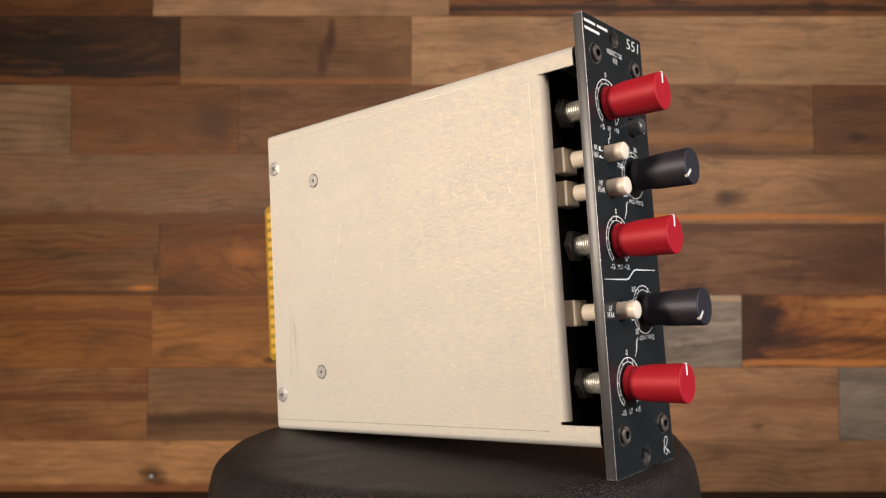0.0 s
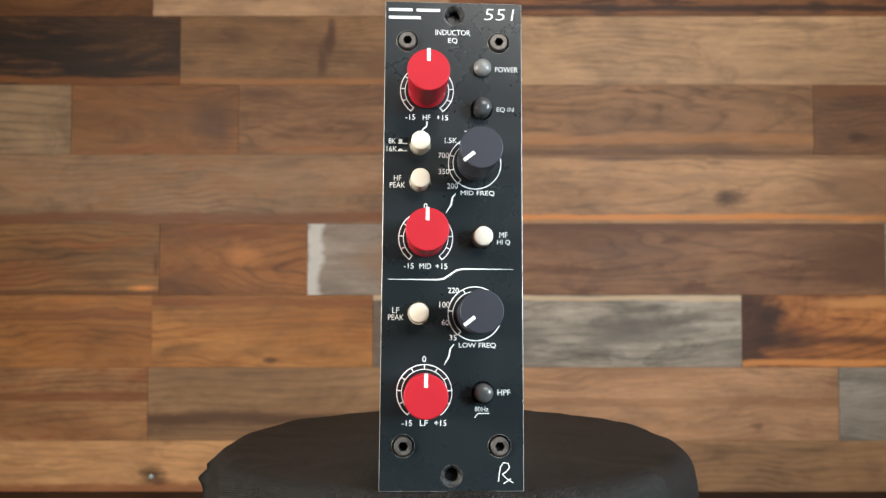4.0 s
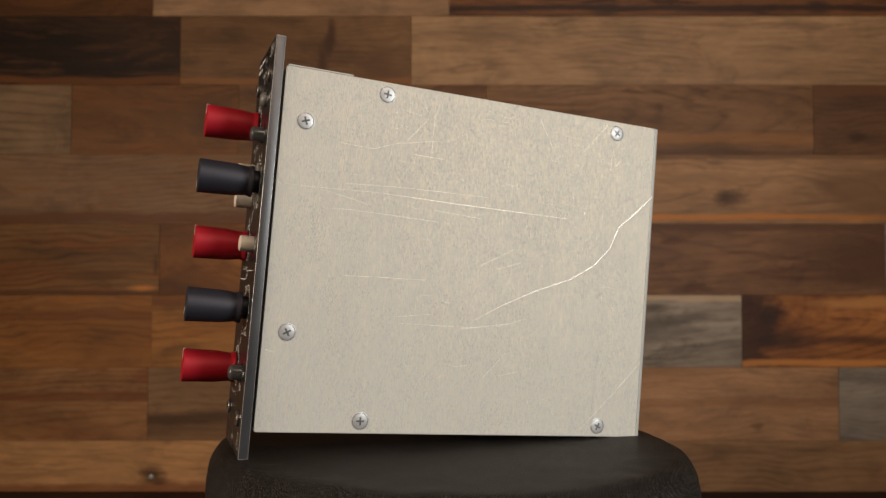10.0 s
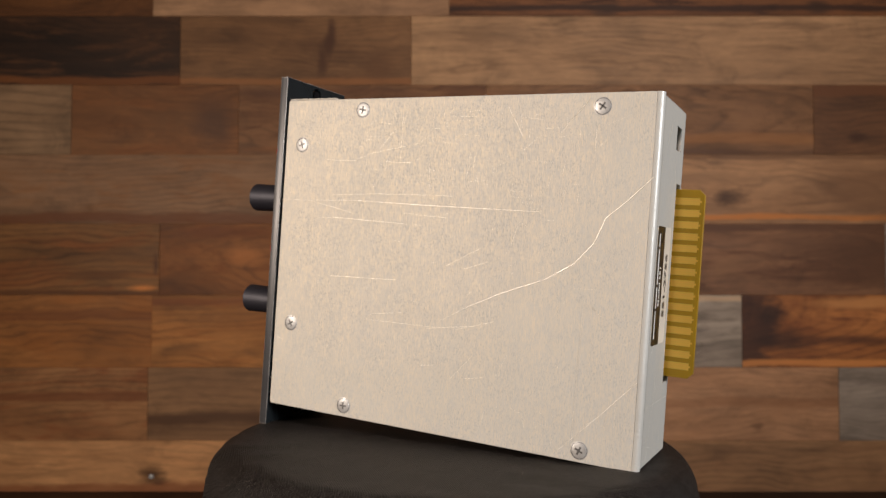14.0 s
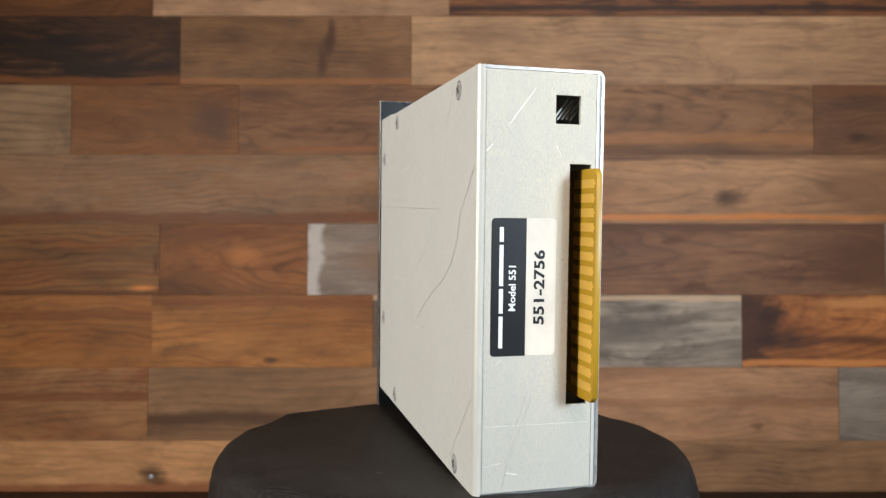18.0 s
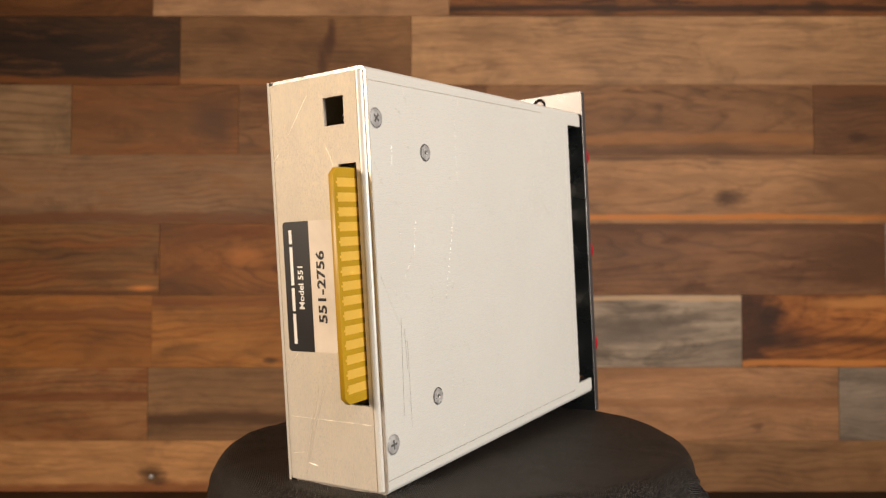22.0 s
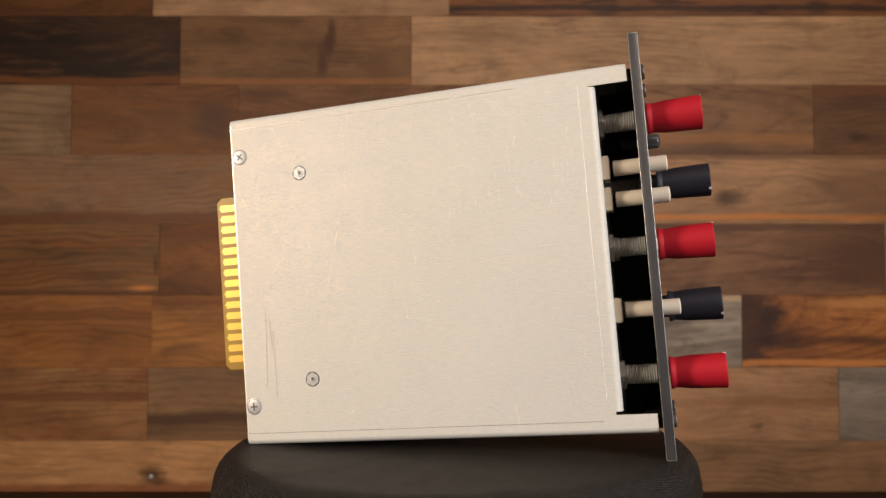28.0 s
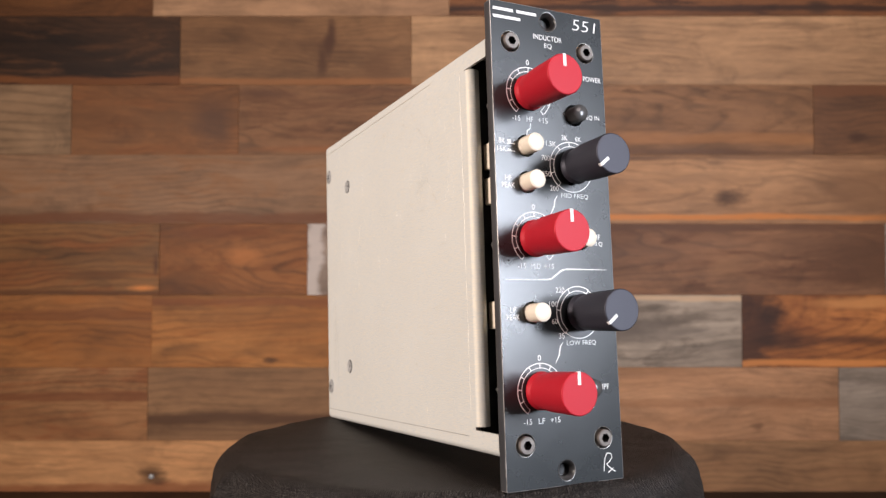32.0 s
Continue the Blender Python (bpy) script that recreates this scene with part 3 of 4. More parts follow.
KNOBS = {"hf": (-7.3, 107.75), "mid": (-7.3, 66.7), "lf": (-7.35, 25.55), "mid_freq": (6.05, 87.45), "low_freq": (6.15, 46.3)}
CREAMS = [(-8.95, 92.5), (-8.95, 82.3), (8.0, 67.0), (-8.95, 46.4)]
SMOKES = [(7.85, 102.8), (8.2, 25.5)]
CAPS = [(-12.8, 121.9), (12.6, 121.9), (-12.8, 11.65), (12.6, 11.65)]
LAMP = (8.05, 114.5)


def words(text, u, v, width, height, turn, material, parent, offset=0.001):
    """Lettering of that width and height, centred on (u, v) in millimetres."""
    curve = bpy.data.curves.new("words", "FONT")
    curve.body, curve.size, curve.resolution_u = text, 1.0, 3
    curve.offset = offset
    bm = taken(new("words", curve))
    xs, ys = [p.co.x for p in bm.verts], [p.co.y for p in bm.verts]
    x0, x1, y0, y1 = min(xs), max(xs), min(ys), max(ys)
    sx, sy = width / (x1 - x0), height / (y1 - y0)
    for p in bm.verts:
        p.co = Vector(((p.co.x - (x0 + x1) / 2) * sx + u, (p.co.y - (y0 + y1) / 2) * sy + v, 0))
    bm.transform(turn)
    return part("lettering", bm, material, parent)


def bars(lengths, u, v, height, gap, turn, material, parent):
    """Plain bars in place of a name, from u to the right."""
    for length in lengths:
        part("print_bar", flat([(u, v), (u + length, v)], height, turn), material, parent)
        u += length + gap


def scale_ring(u, v, parent, start=-143, end=143, ticks=11):
    bm = bmesh.new()

    def arc(r, w):
        pts = [(u + r * math.sin(radians(a)), v + r * math.cos(radians(a))) for a in np.linspace(start, end, 60)]
        return flat(pts, w, FRONT)
    pieces = [arc(7.3, 0.26), arc(6.05, 0.20)]
    for a in np.linspace(start, end, ticks):
        s, c = math.sin(radians(a)), math.cos(radians(a))
        pieces.append(flat([(u + 5.95 * s, v + 5.95 * c), (u + 7.4 * s, v + 7.4 * c)], 0.28, FRONT))
    for i, p in enumerate(pieces):
        p.transform(Matrix.Translation((0, -0.00001 * (i > 1), 0)))
        mesh = bpy.data.meshes.new("t")
        p.to_mesh(mesh)
        p.free()
        bm.from_mesh(mesh)
        bpy.data.meshes.remove(mesh)
    part("dial_scale", bm, WHITE, parent)


def front_panel(unit):
    holes = [circle(0.1, 129.55, 2.85), circle(0.0, 4.05, 2.85), circle(*LAMP, 2.3)]
    holes += [circle(u, v, 3.0) for u, v in CREAMS + SMOKES]
    holes += [circle(u, v, 3.0) for u, v in CAPS]
    turn = Matrix(((MM, 0, 0, 0), (0, 0, MM, 0), (0, MM, 0, 0), (0, 0, 0, 1)))
    bm = sheet(rect(-PANEL_W / 2, 0, PANEL_W / 2, PANEL_H, 0.35, 2), holes, PANEL_T, 0.16, turn)
    for f in bm.faces:
        n = f.normal
        if max(abs(n.x), abs(n.y), abs(n.z)) < 0.96 and (abs(f.calc_center_median().x) > 0.0188 or not 0.0004 < f.calc_center_median().z < 0.1329):
            f.material_index = 1
        elif abs(n.y) < 0.3 and abs(f.calc_center_median().x) > 0.0188:
            f.material_index = 2
    panel = part("front_panel", bm, [PANEL, EDGE, PANEL_EDGE_SHEEN], unit, "slate grey powder-coated face plate with white print")
    for u, v in ((0.1, 129.55), (0.0, 4.05)):
        # The through hole is closed in black: its shade is put into colour
        sink = lathe([(2.9, 0.02), (2.75, 0.0), (1.75, -1.5), (1.7, -2.9), (0.1, -2.95)], 32, caps=False)
        sink.transform(Matrix.Translation((u * MM, 0, v * MM)) @ OUT)
        for f in sink.faces:
            f.material_index = 1 if f.calc_center_median().y < 0.0014 else 0
        part("countersink", sink, [SINK_SHADE, DARK_STEEL], panel, "countersunk mounting hole closed in black for its shade")
    for u, v in CAPS:
        ring = lathe([(3.10, 0.01), (3.06, 0.05), (2.98, 0.03), (2.94, -2.6)], 32, caps=False)
        ring.transform(Matrix.Translation((u * MM, 0, v * MM)) @ OUT)
        part("screw_seat", ring, SEAT_RING, panel)
    white = lambda *a: words(*a, FRONT, WHITE, panel)
    white("INDUCTOR", -0.2, 124.6, 9.7, 1.55)
    white("EQ", -0.2, 122.2, 2.6, 1.6)
    words("551", 12.75, 130.1, 8.0, 3.3, FRONT @ Matrix(((1, 0.16, 0, -20.8), (0, 1, 0, 0), (0, 0, 1, 0), (0, 0, 0, 1))), WHITE, panel, -0.012)
    bars([6.6, 6.6], -18.1, 130.95, 0.85, 1.1, FRONT, WHITE, panel)
    bars([8.9], -18.1, 128.7, 0.85, 1.0, FRONT, WHITE, panel)
    white("POWER", 14.75, 114.2, 6.3, 1.5)
    white("EQ IN", 14.4, 102.65, 4.7, 1.5)
    for k, name, low in (("hf", "HF", 100.2), ("mid", "MID", 59.1), ("lf", "LF", 17.6)):
        u, v = KNOBS[k]
        scale_ring(u, v, panel)
        white("0", u - 0.1, v + 8.75, 1.0, 1.6)
        white("-15", u - 4.5, low, 2.7, 1.5)
        white(name, u - 0.05, low, 3.1 if name == "MID" else 2.1, 1.5)
        white("+15", u + 4.3, low, 3.2, 1.5)
    for k in ("mid_freq", "low_freq"):
        scale_ring(*KNOBS[k], panel, -140, 30, 6 if k == "mid_freq" else 4)
        u, v = KNOBS[k]
        pts = [(u + 7.1 * math.sin(radians(a)), v + 7.1 * math.cos(radians(a))) for a in np.linspace(30, 220, 48)]
        part("dial_scale", flat(pts, 0.28, FRONT), WHITE, panel)
    white("8K", -16.7, 93.4, 2.0, 1.5)
    white("16K", -16.75, 91.2, 2.9, 1.5)
    white("HF", -15.1, 83.15, 2.0, 1.5)
    white("PEAK", -15.1, 81.2, 4.2, 1.5)
    for text, u, v, w in (("1.5K", -0.6, 93.8, 3.4), ("3K", 4.1, 95.9, 2.1), ("6K", 8.8, 95.9, 2.1), ("700", -2.6, 89.6, 2.9),
                          ("350", -2.5, 85.1, 2.9), ("200", -0.1, 81.1, 2.9), ("MID FREQ", 6.75, 79.15, 9.3), ("MF", 13.8, 67.75, 2.2),
                          ("HI Q", 13.85, 65.7, 3.5), ("220", 0.25, 52.6, 2.9), ("100", -2.1, 48.75, 2.8), ("60", -1.9, 44.0, 1.9),
                          ("35", 0.2, 40.0, 1.9), ("LOW FREQ", 6.7, 37.9, 9.9), ("LF", -15.15, 47.2, 1.9), ("PEAK", -15.1, 45.3, 4.2),
                          ("HPF", 13.8, 25.6, 3.4)):
        white(text, u, v, w, 1.5)
    white("80Hz", 7.85, 21.25, 3.6, 1.25)
    strokes = [([(-17.4, 55.45), (-4.0, 55.45), (-2.4, 55.7), (-0.6, 56.9), (1.0, 58.0), (2.6, 58.4), (16.6, 58.4)], [0.12, 0.42, 0.5, 0.5, 0.5, 0.42, 0.12]),
               ([(0.75, 79.0), (-0.1, 77.9), (-0.5, 75.8), (-1.9, 73.6)], [0.2, 0.45, 0.45, 0.15]),
               ([(0.5, 38.3), (-0.5, 37.0), (-0.9, 34.9), (-2.2, 32.7)], [0.2, 0.45, 0.45, 0.15]),
               ([(-7.2, 99.1), (-7.3, 97.6), (-8.4, 96.8), (-8.6, 95.5)], 0.35),
               ([(6.0, 19.0), (6.9, 20.1), (9.9, 20.1)], 0.3),
               ([(-15.1, 92.75), (-13.9, 92.75)], 0.25), ([(-14.9, 93.4), (-13.9, 93.4)], 1.0), ([(-12.6, 92.75), (-13.9, 92.75)], 0.25),
               ([(-15.1, 90.7), (-12.6, 90.7)], 0.25), ([(-14.9, 91.0), (-13.9, 91.0)], 0.5)]
    for pts, w in strokes:
        part("print_line", flat(pts, w, FRONT), WHITE, panel)
    # scribbled mark in the lower corner, as a plain loop and slash
    loop = [(12.3, 2.6), (12.5, 4.4), (12.8, 6.2), (13.6, 7.4), (14.9, 7.2), (15.2, 6.1), (14.3, 5.0), (13.2, 4.4)]
    part("print_mark", flat(loop, 0.26, FRONT), WHITE, panel)
    part("print_mark", flat([(13.3, 4.4), (14.6, 3.2), (16.2, 2.2)], 0.24, FRONT), WHITE, panel)
    part("print_mark", flat([(13.6, 2.0), (15.6, 3.3)], 0.24, FRONT), WHITE, panel)
    return panel


def knob(name, u, v, unit, material, collar, angle, label):
    """Turned knob with a waist; the pointer is inlaid in the end face and over its rim."""
    h = 1.7 if collar else 0.3
    prof = [(4.4, h), (5.05, h + 0.1), (5.15, h + 0.35), (5.12, h + 0.8), (4.72, h + 1.9), (4.74, h + 2.2), (5.24, h + 6.2), (5.5, h + 16.85), (5.42, h + 17.08), (5.2, h + 17.2), (0.3, h + 17.2)]
    bm = smooth(lathe(prof, 48), 6.5)
    bm.transform(Matrix.Translation((u * MM, 0, v * MM)) @ OUT)
    ob = part("knob", bm, material, unit, label)
    if collar:
        ring = lathe([(3.6, 0.02), (3.7, 0.1), (3.7, 1.6), (3.4, 1.7)], 32)
        ring.transform(Matrix.Translation((u * MM, 0, v * MM)) @ OUT)
        part("collar", ring, BLACK, ob, "black collar")
    line = block(bmesh.new(), -0.45, 0.45, 2.2, 5.3, h + 17.0, h + 17.26)
    block(line, -0.45, 0.45, 5.0, 5.55, h + 16.4, h + 17.26, 0.03, 1)
    line.transform(Matrix.Translation((u * MM, 0, v * MM)) @ OUT @ Matrix.Rotation(radians(angle), 4, "Z"))
    part("pointer", line, WHITE, ob, "white pointer line")
    return ob


def hex_screw():
    """Socket cap screw, axis along the panel's front; black socket faces carry its shade."""
    bm = lathe([(2.4, -2.4), (2.4, 0.75), (2.15, 1.05), (1.75, 1.05)], 36, caps=False)
    rings = [[bm.verts.new((r * math.cos(math.pi / 18 * i), r * math.sin(math.pi / 18 * i), h)) for i in range(36)] for r, h in ((1.76, 1.05),)]
    hexa = []
    for h in (1.05, -0.9):
        row = []
        for i in range(36):
            a = math.pi / 18 * i
            k = 1.3 * math.cos(math.pi / 6) / math.cos((a % (math.pi / 3)) - math.pi / 6)
            row.append(bm.verts.new((k * math.cos(a), k * math.sin(a), h)))
        hexa.append(row)
    for i in range(36):
        j = (i + 1) % 36
        bm.faces.new((rings[0][i], rings[0][j], hexa[0][j], hexa[0][i]))
        bm.faces.new((hexa[0][i], hexa[0][j], hexa[1][j], hexa[1][i])).material_index = 1
    bm.faces.new(hexa[1]).material_index = 1
    bmesh.ops.recalc_face_normals(bm, faces=bm.faces)
    bm.transform(OUT)
    return smooth(bm, 35)


def cross_screw(radius=2.55):
    """Cross-recess screw head in a dimple, axis along z."""
    bm = lathe([(radius + 0.35, 0.02), (radius + 0.1, 0.08), (radius - 0.02, 0.02), (radius - 0.1, 0.16), (radius - 0.5, 0.24), (radius - 1.2, 0.32), (0.2, 0.36)], 36)
    for f in bm.faces:
        r = f.calc_center_median().xy.length
        f.material_index = 1 if radius - 0.06 < r < radius + 0.06 else 0
    # The cross is laid on as dark bars, recess shade put into colour
    for turn in (0, 90):
        before = set(bm.faces)
        block(bm, -1.35, 1.35, -0.30, 0.30, 0.10, 0.38)
        for vert in {v for f in set(bm.faces) - before for v in f.verts}:
            vert.co = Matrix.Rotation(radians(turn + 20), 3, "Z") @ vert.co
        for f in set(bm.faces) - before:
            f.material_index = 1
    bm.transform(Matrix.Diagonal((MM, MM, MM, 1)))
    return bm


def hex_nut(radius, thick, bore):
    bm = bmesh.new()
    rows = []
    for r, h in ((bore, 0.0), (radius, 0.0), (radius, thick), (bore, thick), (bore * 0.9, thick * 0.2)):
        rows.append([bm.verts.new((r * math.cos(math.pi / 3 * i), r * math.sin(math.pi / 3 * i), h)) for i in range(6)])
    for a, b in zip(rows, rows[1:]):
        for i in range(6):
            bm.faces.new((a[i], a[(i + 1) % 6], b[(i + 1) % 6], b[i]))
    bm.faces.new(rows[-1])
    bmesh.ops.recalc_face_normals(bm, faces=bm.faces)
    bm.transform(Matrix.Diagonal((MM, MM, MM, 1)))
    return bm


def button(length, radius, dome, material, u, v, unit, label, back=0.0):
    prof = [(radius * 0.98, -back), (radius, -back + 0.2), (radius, length - dome)]
    prof += [(radius * math.cos(radians(a)) if a < 90 else 0.05, length - dome + dome * math.sin(radians(a))) for a in (25, 45, 62, 76, 90)]
    bm = lathe(prof, 28)
    bm.transform(Matrix.Translation((u * MM, 0, v * MM)) @ OUT)
    return part("push_button", bm, material, unit, label)


def controls(unit):
    for k in ("hf", "mid", "lf"):
        knob("knob", *KNOBS[k], unit, RED, False, 0, "red anodised knob with a white pointer")
    for k in ("mid_freq", "low_freq"):
        knob("knob", *KNOBS[k], unit, GREY, True, 128, "graphite anodised knob with a white pointer")
    first = part("cap_screw", hex_screw(), [SCREW_FACE, SLOT], unit, "steel socket cap screw")
    first.location = (CAPS[0][0] * MM, 0, CAPS[0][1] * MM)
    for u, v in CAPS[1:]:
        again(first, (u * MM, 0, v * MM))
    for i, (u, v) in enumerate(CREAMS):
        button(5.6 if i != 2 else 4.6, 2.55, 0.5, CREAM, u, v, unit, "cream plastic push button", 11.5)
        bm = block(bmesh.new(), (u - 3.9) * MM, (u + 3.4) * MM, 12.7 * MM, 17.1 * MM, (v - 3.9) * MM, (v + 3.9) * MM, 0.0003, 1)
        part("switch_body", bm, CREAM, unit, "cream switch housing")
    for u, v in SMOKES:
        button(4.3, 2.5, 1.3, SMOKE, u, v, unit, "smoky translucent push button", 9.0)
    lamp = lathe([(2.2, -3), (2.2, 0.3), (2.45, 0.35), (2.45, 0.9), (2.1, 1.5), (1.4, 2.0), (0.1, 2.2)], 32)
    lamp.transform(Matrix.Translation((LAMP[0] * MM, 0, LAMP[1] * MM)) @ OUT)
    part("indicator_lens", lamp, LENS, unit, "clear unlit indicator lens")
    core = lathe([(1.7, -2.9), (1.7, -0.4), (0.3, 0.5)], 20)
    core.transform(Matrix.Translation((LAMP[0] * MM, 0, LAMP[1] * MM)) @ OUT)
    part("indicator_core", core, STEEL, unit)
    # potentiometer bushings and nuts behind the panel
    nut = hex_nut(5.1, 1.8, 2.9)
    nut.transform(OUT @ Matrix.Diagonal((1 / MM, 1 / MM, 1 / MM, 1)))
    nut_mesh = part("nut", nut, NUT, unit, "steel hex nut")
    thread = [(2.6, -3.1)]
    for i in range(16):
        thread += [(2.6, -3.4 - i * 0.75), (3.2, -3.65 - i * 0.75), (3.2, -3.9 - i * 0.75)]
    spin = lathe(thread, 24)
    spin.transform(OUT)
    bush = part("threaded_bushing", spin, STEEL, unit, "threaded steel bushing")
    spots = list(KNOBS.values())
    for i, (u, v) in enumerate(spots):
        if i:
            again(nut_mesh, (u * MM, 0.0153, v * MM))
            again(bush, (u * MM, 0, v * MM))
        else:
            nut_mesh.location, bush.location = (u * MM, 0.0153, v * MM), (u * MM, 0, v * MM)


def wrap_line(z0, z1, radius=2.0):
    """Outline (x, z) of the folded sheet, from the bottom's right end up the left side to the top's right end."""
    right = RIGHT_X - 1.05
    line = []
    if z0 == BOTTOM_Z:
        line.append((right, z0))
        line += [(LEFT_X + radius - radius * math.sin(radians(a)), z0 + radius - radius * math.cos(radians(a))) for a in range(0, 91, 10)]
    else:
        line.append((LEFT_X, z0))
    if z1 == TOP_Z:
        line += [(LEFT_X + radius - radius * math.cos(radians(a)), z1 - radius + radius * math.sin(radians(a))) for a in range(0, 91, 10)]
        line.append((right, z1))
    else:
        line.append((LEFT_X, z1))
    return line


def folded(bm, line, y0, y1, thick=1.1):
    """A sheet that follows the line (x, z), thickness inwards, from y0 to y1."""
    inner = []
    for i, (x, z) in enumerate(line):
        a, b = Vector(line[max(i - 1, 0)]), Vector(line[min(i + 1, len(line) - 1)])
        d = (b - a).normalized()
        inner.append((x + d.y * thick, z - d.x * thick))
    rows = [[bm.verts.new((x * MM, y * MM, z * MM)) for x, z in pts] for pts, y in ((line, y0), (inner, y0), (line, y1), (inner, y1))]
    for i in range(len(line) - 1):
        for a, b in ((0, 2), (2, 3), (3, 1), (1, 0)):
            bm.faces.new((rows[a][i], rows[a][i + 1], rows[b][i + 1], rows[b][i]))
    for i in (0, -1):
        bm.faces.new([rows[k][i] for k in (0, 2, 3, 1)])


def casing(unit):
    # one folded sheet: left side, top and bottom, with short tabs that reach the panel
    wrap = bmesh.new()
    folded(wrap, wrap_line(BOTTOM_Z, TOP_Z), 16.9, 144.5, 0.85)
    folded(wrap, wrap_line(118.4, TOP_Z), 4.5, 16.9, 0.85)
    folded(wrap, wrap_line(BOTTOM_Z, 14.4), 4.5, 16.9, 0.85)
    bmesh.ops.recalc_face_normals(wrap, faces=wrap.faces)
    for f in wrap.faces:
        if abs(f.normal.y) > 0.9:
            f.material_index = 1
    cover = part("wrap_cover", smooth(wrap, 35), [ALUMINIUM, EDGE], unit, "bare brushed aluminium cover folded round the left side")
    roll = bmesh.new()
    bmesh.ops.create_cone(roll, cap_ends=True, segments=32, radius1=0.0022, radius2=0.0022, depth=(118.2 - 15.4) * MM)
    roll.transform(Matrix.Translation(((LEFT_X + 2.2) * MM, 16.9 * MM, 66.8 * MM)))
    part("rolled_edge", smooth(roll), ALUMINIUM, cover)
    # right cover
    turn = Matrix(((0, 0, MM, (RIGHT_X - 1.0) * MM), (MM, 0, 0, 0), (0, MM, 0, 0), (0, 0, 0, 1)))
    right = part("right_cover", sheet(rect(4.0, BOTTOM_Z + 0.1, 143.6, TOP_Z - 0.1, 0.8, 3), [], 1.0, 0.2, turn), ALUMINIUM_UP, unit, "scratched bare aluminium side cover")
    part("top_lip", block(bmesh.new(), (RIGHT_X - 0.9) * MM, (RIGHT_X + 0.1) * MM, 4.6 * MM, 26 * MM, (TOP_Z - 0.05) * MM, (TOP_Z + 0.45) * MM, 0.0002), ALUMINIUM_UP, right)
    # back plate with a square window and the slot of the card edge
    turn = Matrix(((-MM, 0, 0, 0), (0, 0, MM, (BACK_Y - 1.2) * MM), (0, MM, 0, 0), (0, 0, 0, 1)))
    holes = [rect(3.64, 109.45, 10.85, 117.2), rect(7.95, 32.6, 14.2, 98.75)]
    back = part("back_plate", sheet(rect(-16.46, BOTTOM_Z + 1.15, 15.75, TOP_Z - 1.2), holes, 1.2, 0.02, turn), BACK_METAL, unit, "bare aluminium back plate with a square window")
    # the plate runs round into the right cover, and under the folded cover on the other side
    for cx, cy, r, a0, low, high, tail in ((16.46, BACK_Y - 2.0, 2.0, 90, BOTTOM_Z + 0.12, TOP_Z - 0.12, None), (-15.75, BACK_Y - 1.4, 1.4, 180, BOTTOM_Z + 1.15, TOP_Z - 1.2, 141.0)):
        line = [(cx + r * math.cos(radians(a0 - 9 * i)), cy + r * math.sin(radians(a0 - 9 * i))) for i in range(11)]
        if tail:
            line.insert(0, (cx - r, tail))
        bend = bmesh.new()
        outer, inner = [], []
        for i, (px, py) in enumerate(line):
            k = (r - 1.0) / r if not (tail and i == 0) else 1.0
            qx, qy = (cx + (px - cx) * k, cy + (py - cy) * k) if k < 1 else (px + 1.0, py)
            outer.append([bend.verts.new((px * MM, py * MM, z * MM)) for z in (low, high)])
            inner.append([bend.verts.new((qx * MM, qy * MM, z * MM)) for z in (low, high)])
        for a, b in zip(range(len(line) - 1), range(1, len(line))):
            bend.faces.new((outer[a][0], outer[b][0], outer[b][1], outer[a][1]))
            bend.faces.new((inner[a][0], inner[b][0], inner[b][1], inner[a][1]))
            for k in (0, 1):
                bend.faces.new((outer[a][k], outer[b][k], inner[b][k], inner[a][k]))
        bmesh.ops.recalc_face_normals(bend, faces=bend.faces)
        part("back_bend", smooth(bend, 50), BEND, back, "rounded bend of the back plate")
    # fold lines
    for u in (-16.1, 15.5):
        part("fold_line", flat([(u, 9.4), (u, 122.8)], 0.12, BACK), FOLD, back)
    part("fold_line", flat([(144.4, 12.35), (20.8, 12.55)], 0.14, LEFT), FOLD, cover)
    for pts, w in (([(20.1, 119), (19.8, 66), (19.35, 19.7)], 0.11), ([(144.2, 120.5), (92, 120.8), (40.0, 121.1)], 0.24)):
        part("fold_line", burr(pts, w, LEFT), SCRATCH_LIGHT, cover)
    part("worn_edge", flat([(144.3, 10.5), (144.25, 60), (144.3, 122.2)], [0.22, 0.34, 0.26], LEFT), SCRATCH_LIGHT, cover)
    # scratches and scuffs, as shallow rounded burrs that catch the lamps
    long = [(74.9, 47.4), (86.2, 53.8), (98.0, 59.3), (111.8, 64.6), (120.9, 70.2), (127.1, 77.2), (130.3, 85.2), (136.8, 90.9), (144.0, 98.2)]
    deep = [(long, [0.06, 0.18, 0.22, 0.26, 0.32, 0.38, 0.36, 0.40, 0.34]),
            ([(3.3, 86.7), (13.8, 86.6), (38.4, 87.3), (63.9, 86.7), (80.8, 86.5), (108, 86.2)], [0.04, 0.06, 0.10, 0.20, 0.20, 0.08]),
            ([(119.4, 10.6), (132, 23.5), (143.4, 35.9)], [0.05, 0.10, 0.16]), ([(16.0, 86.6), (28.3, 84.4), (36.5, 82.5)], [0.05, 0.18, 0.05]),
            ([(44.4, 44.9), (60.0, 44.9), (77.0, 45.1)], [0.05, 0.14, 0.05]), ([(19.8, 80.2), (28.7, 80.7), (43.7, 80.3), (59.5, 79.8)], [0.05, 0.16, 0.18, 0.1])]
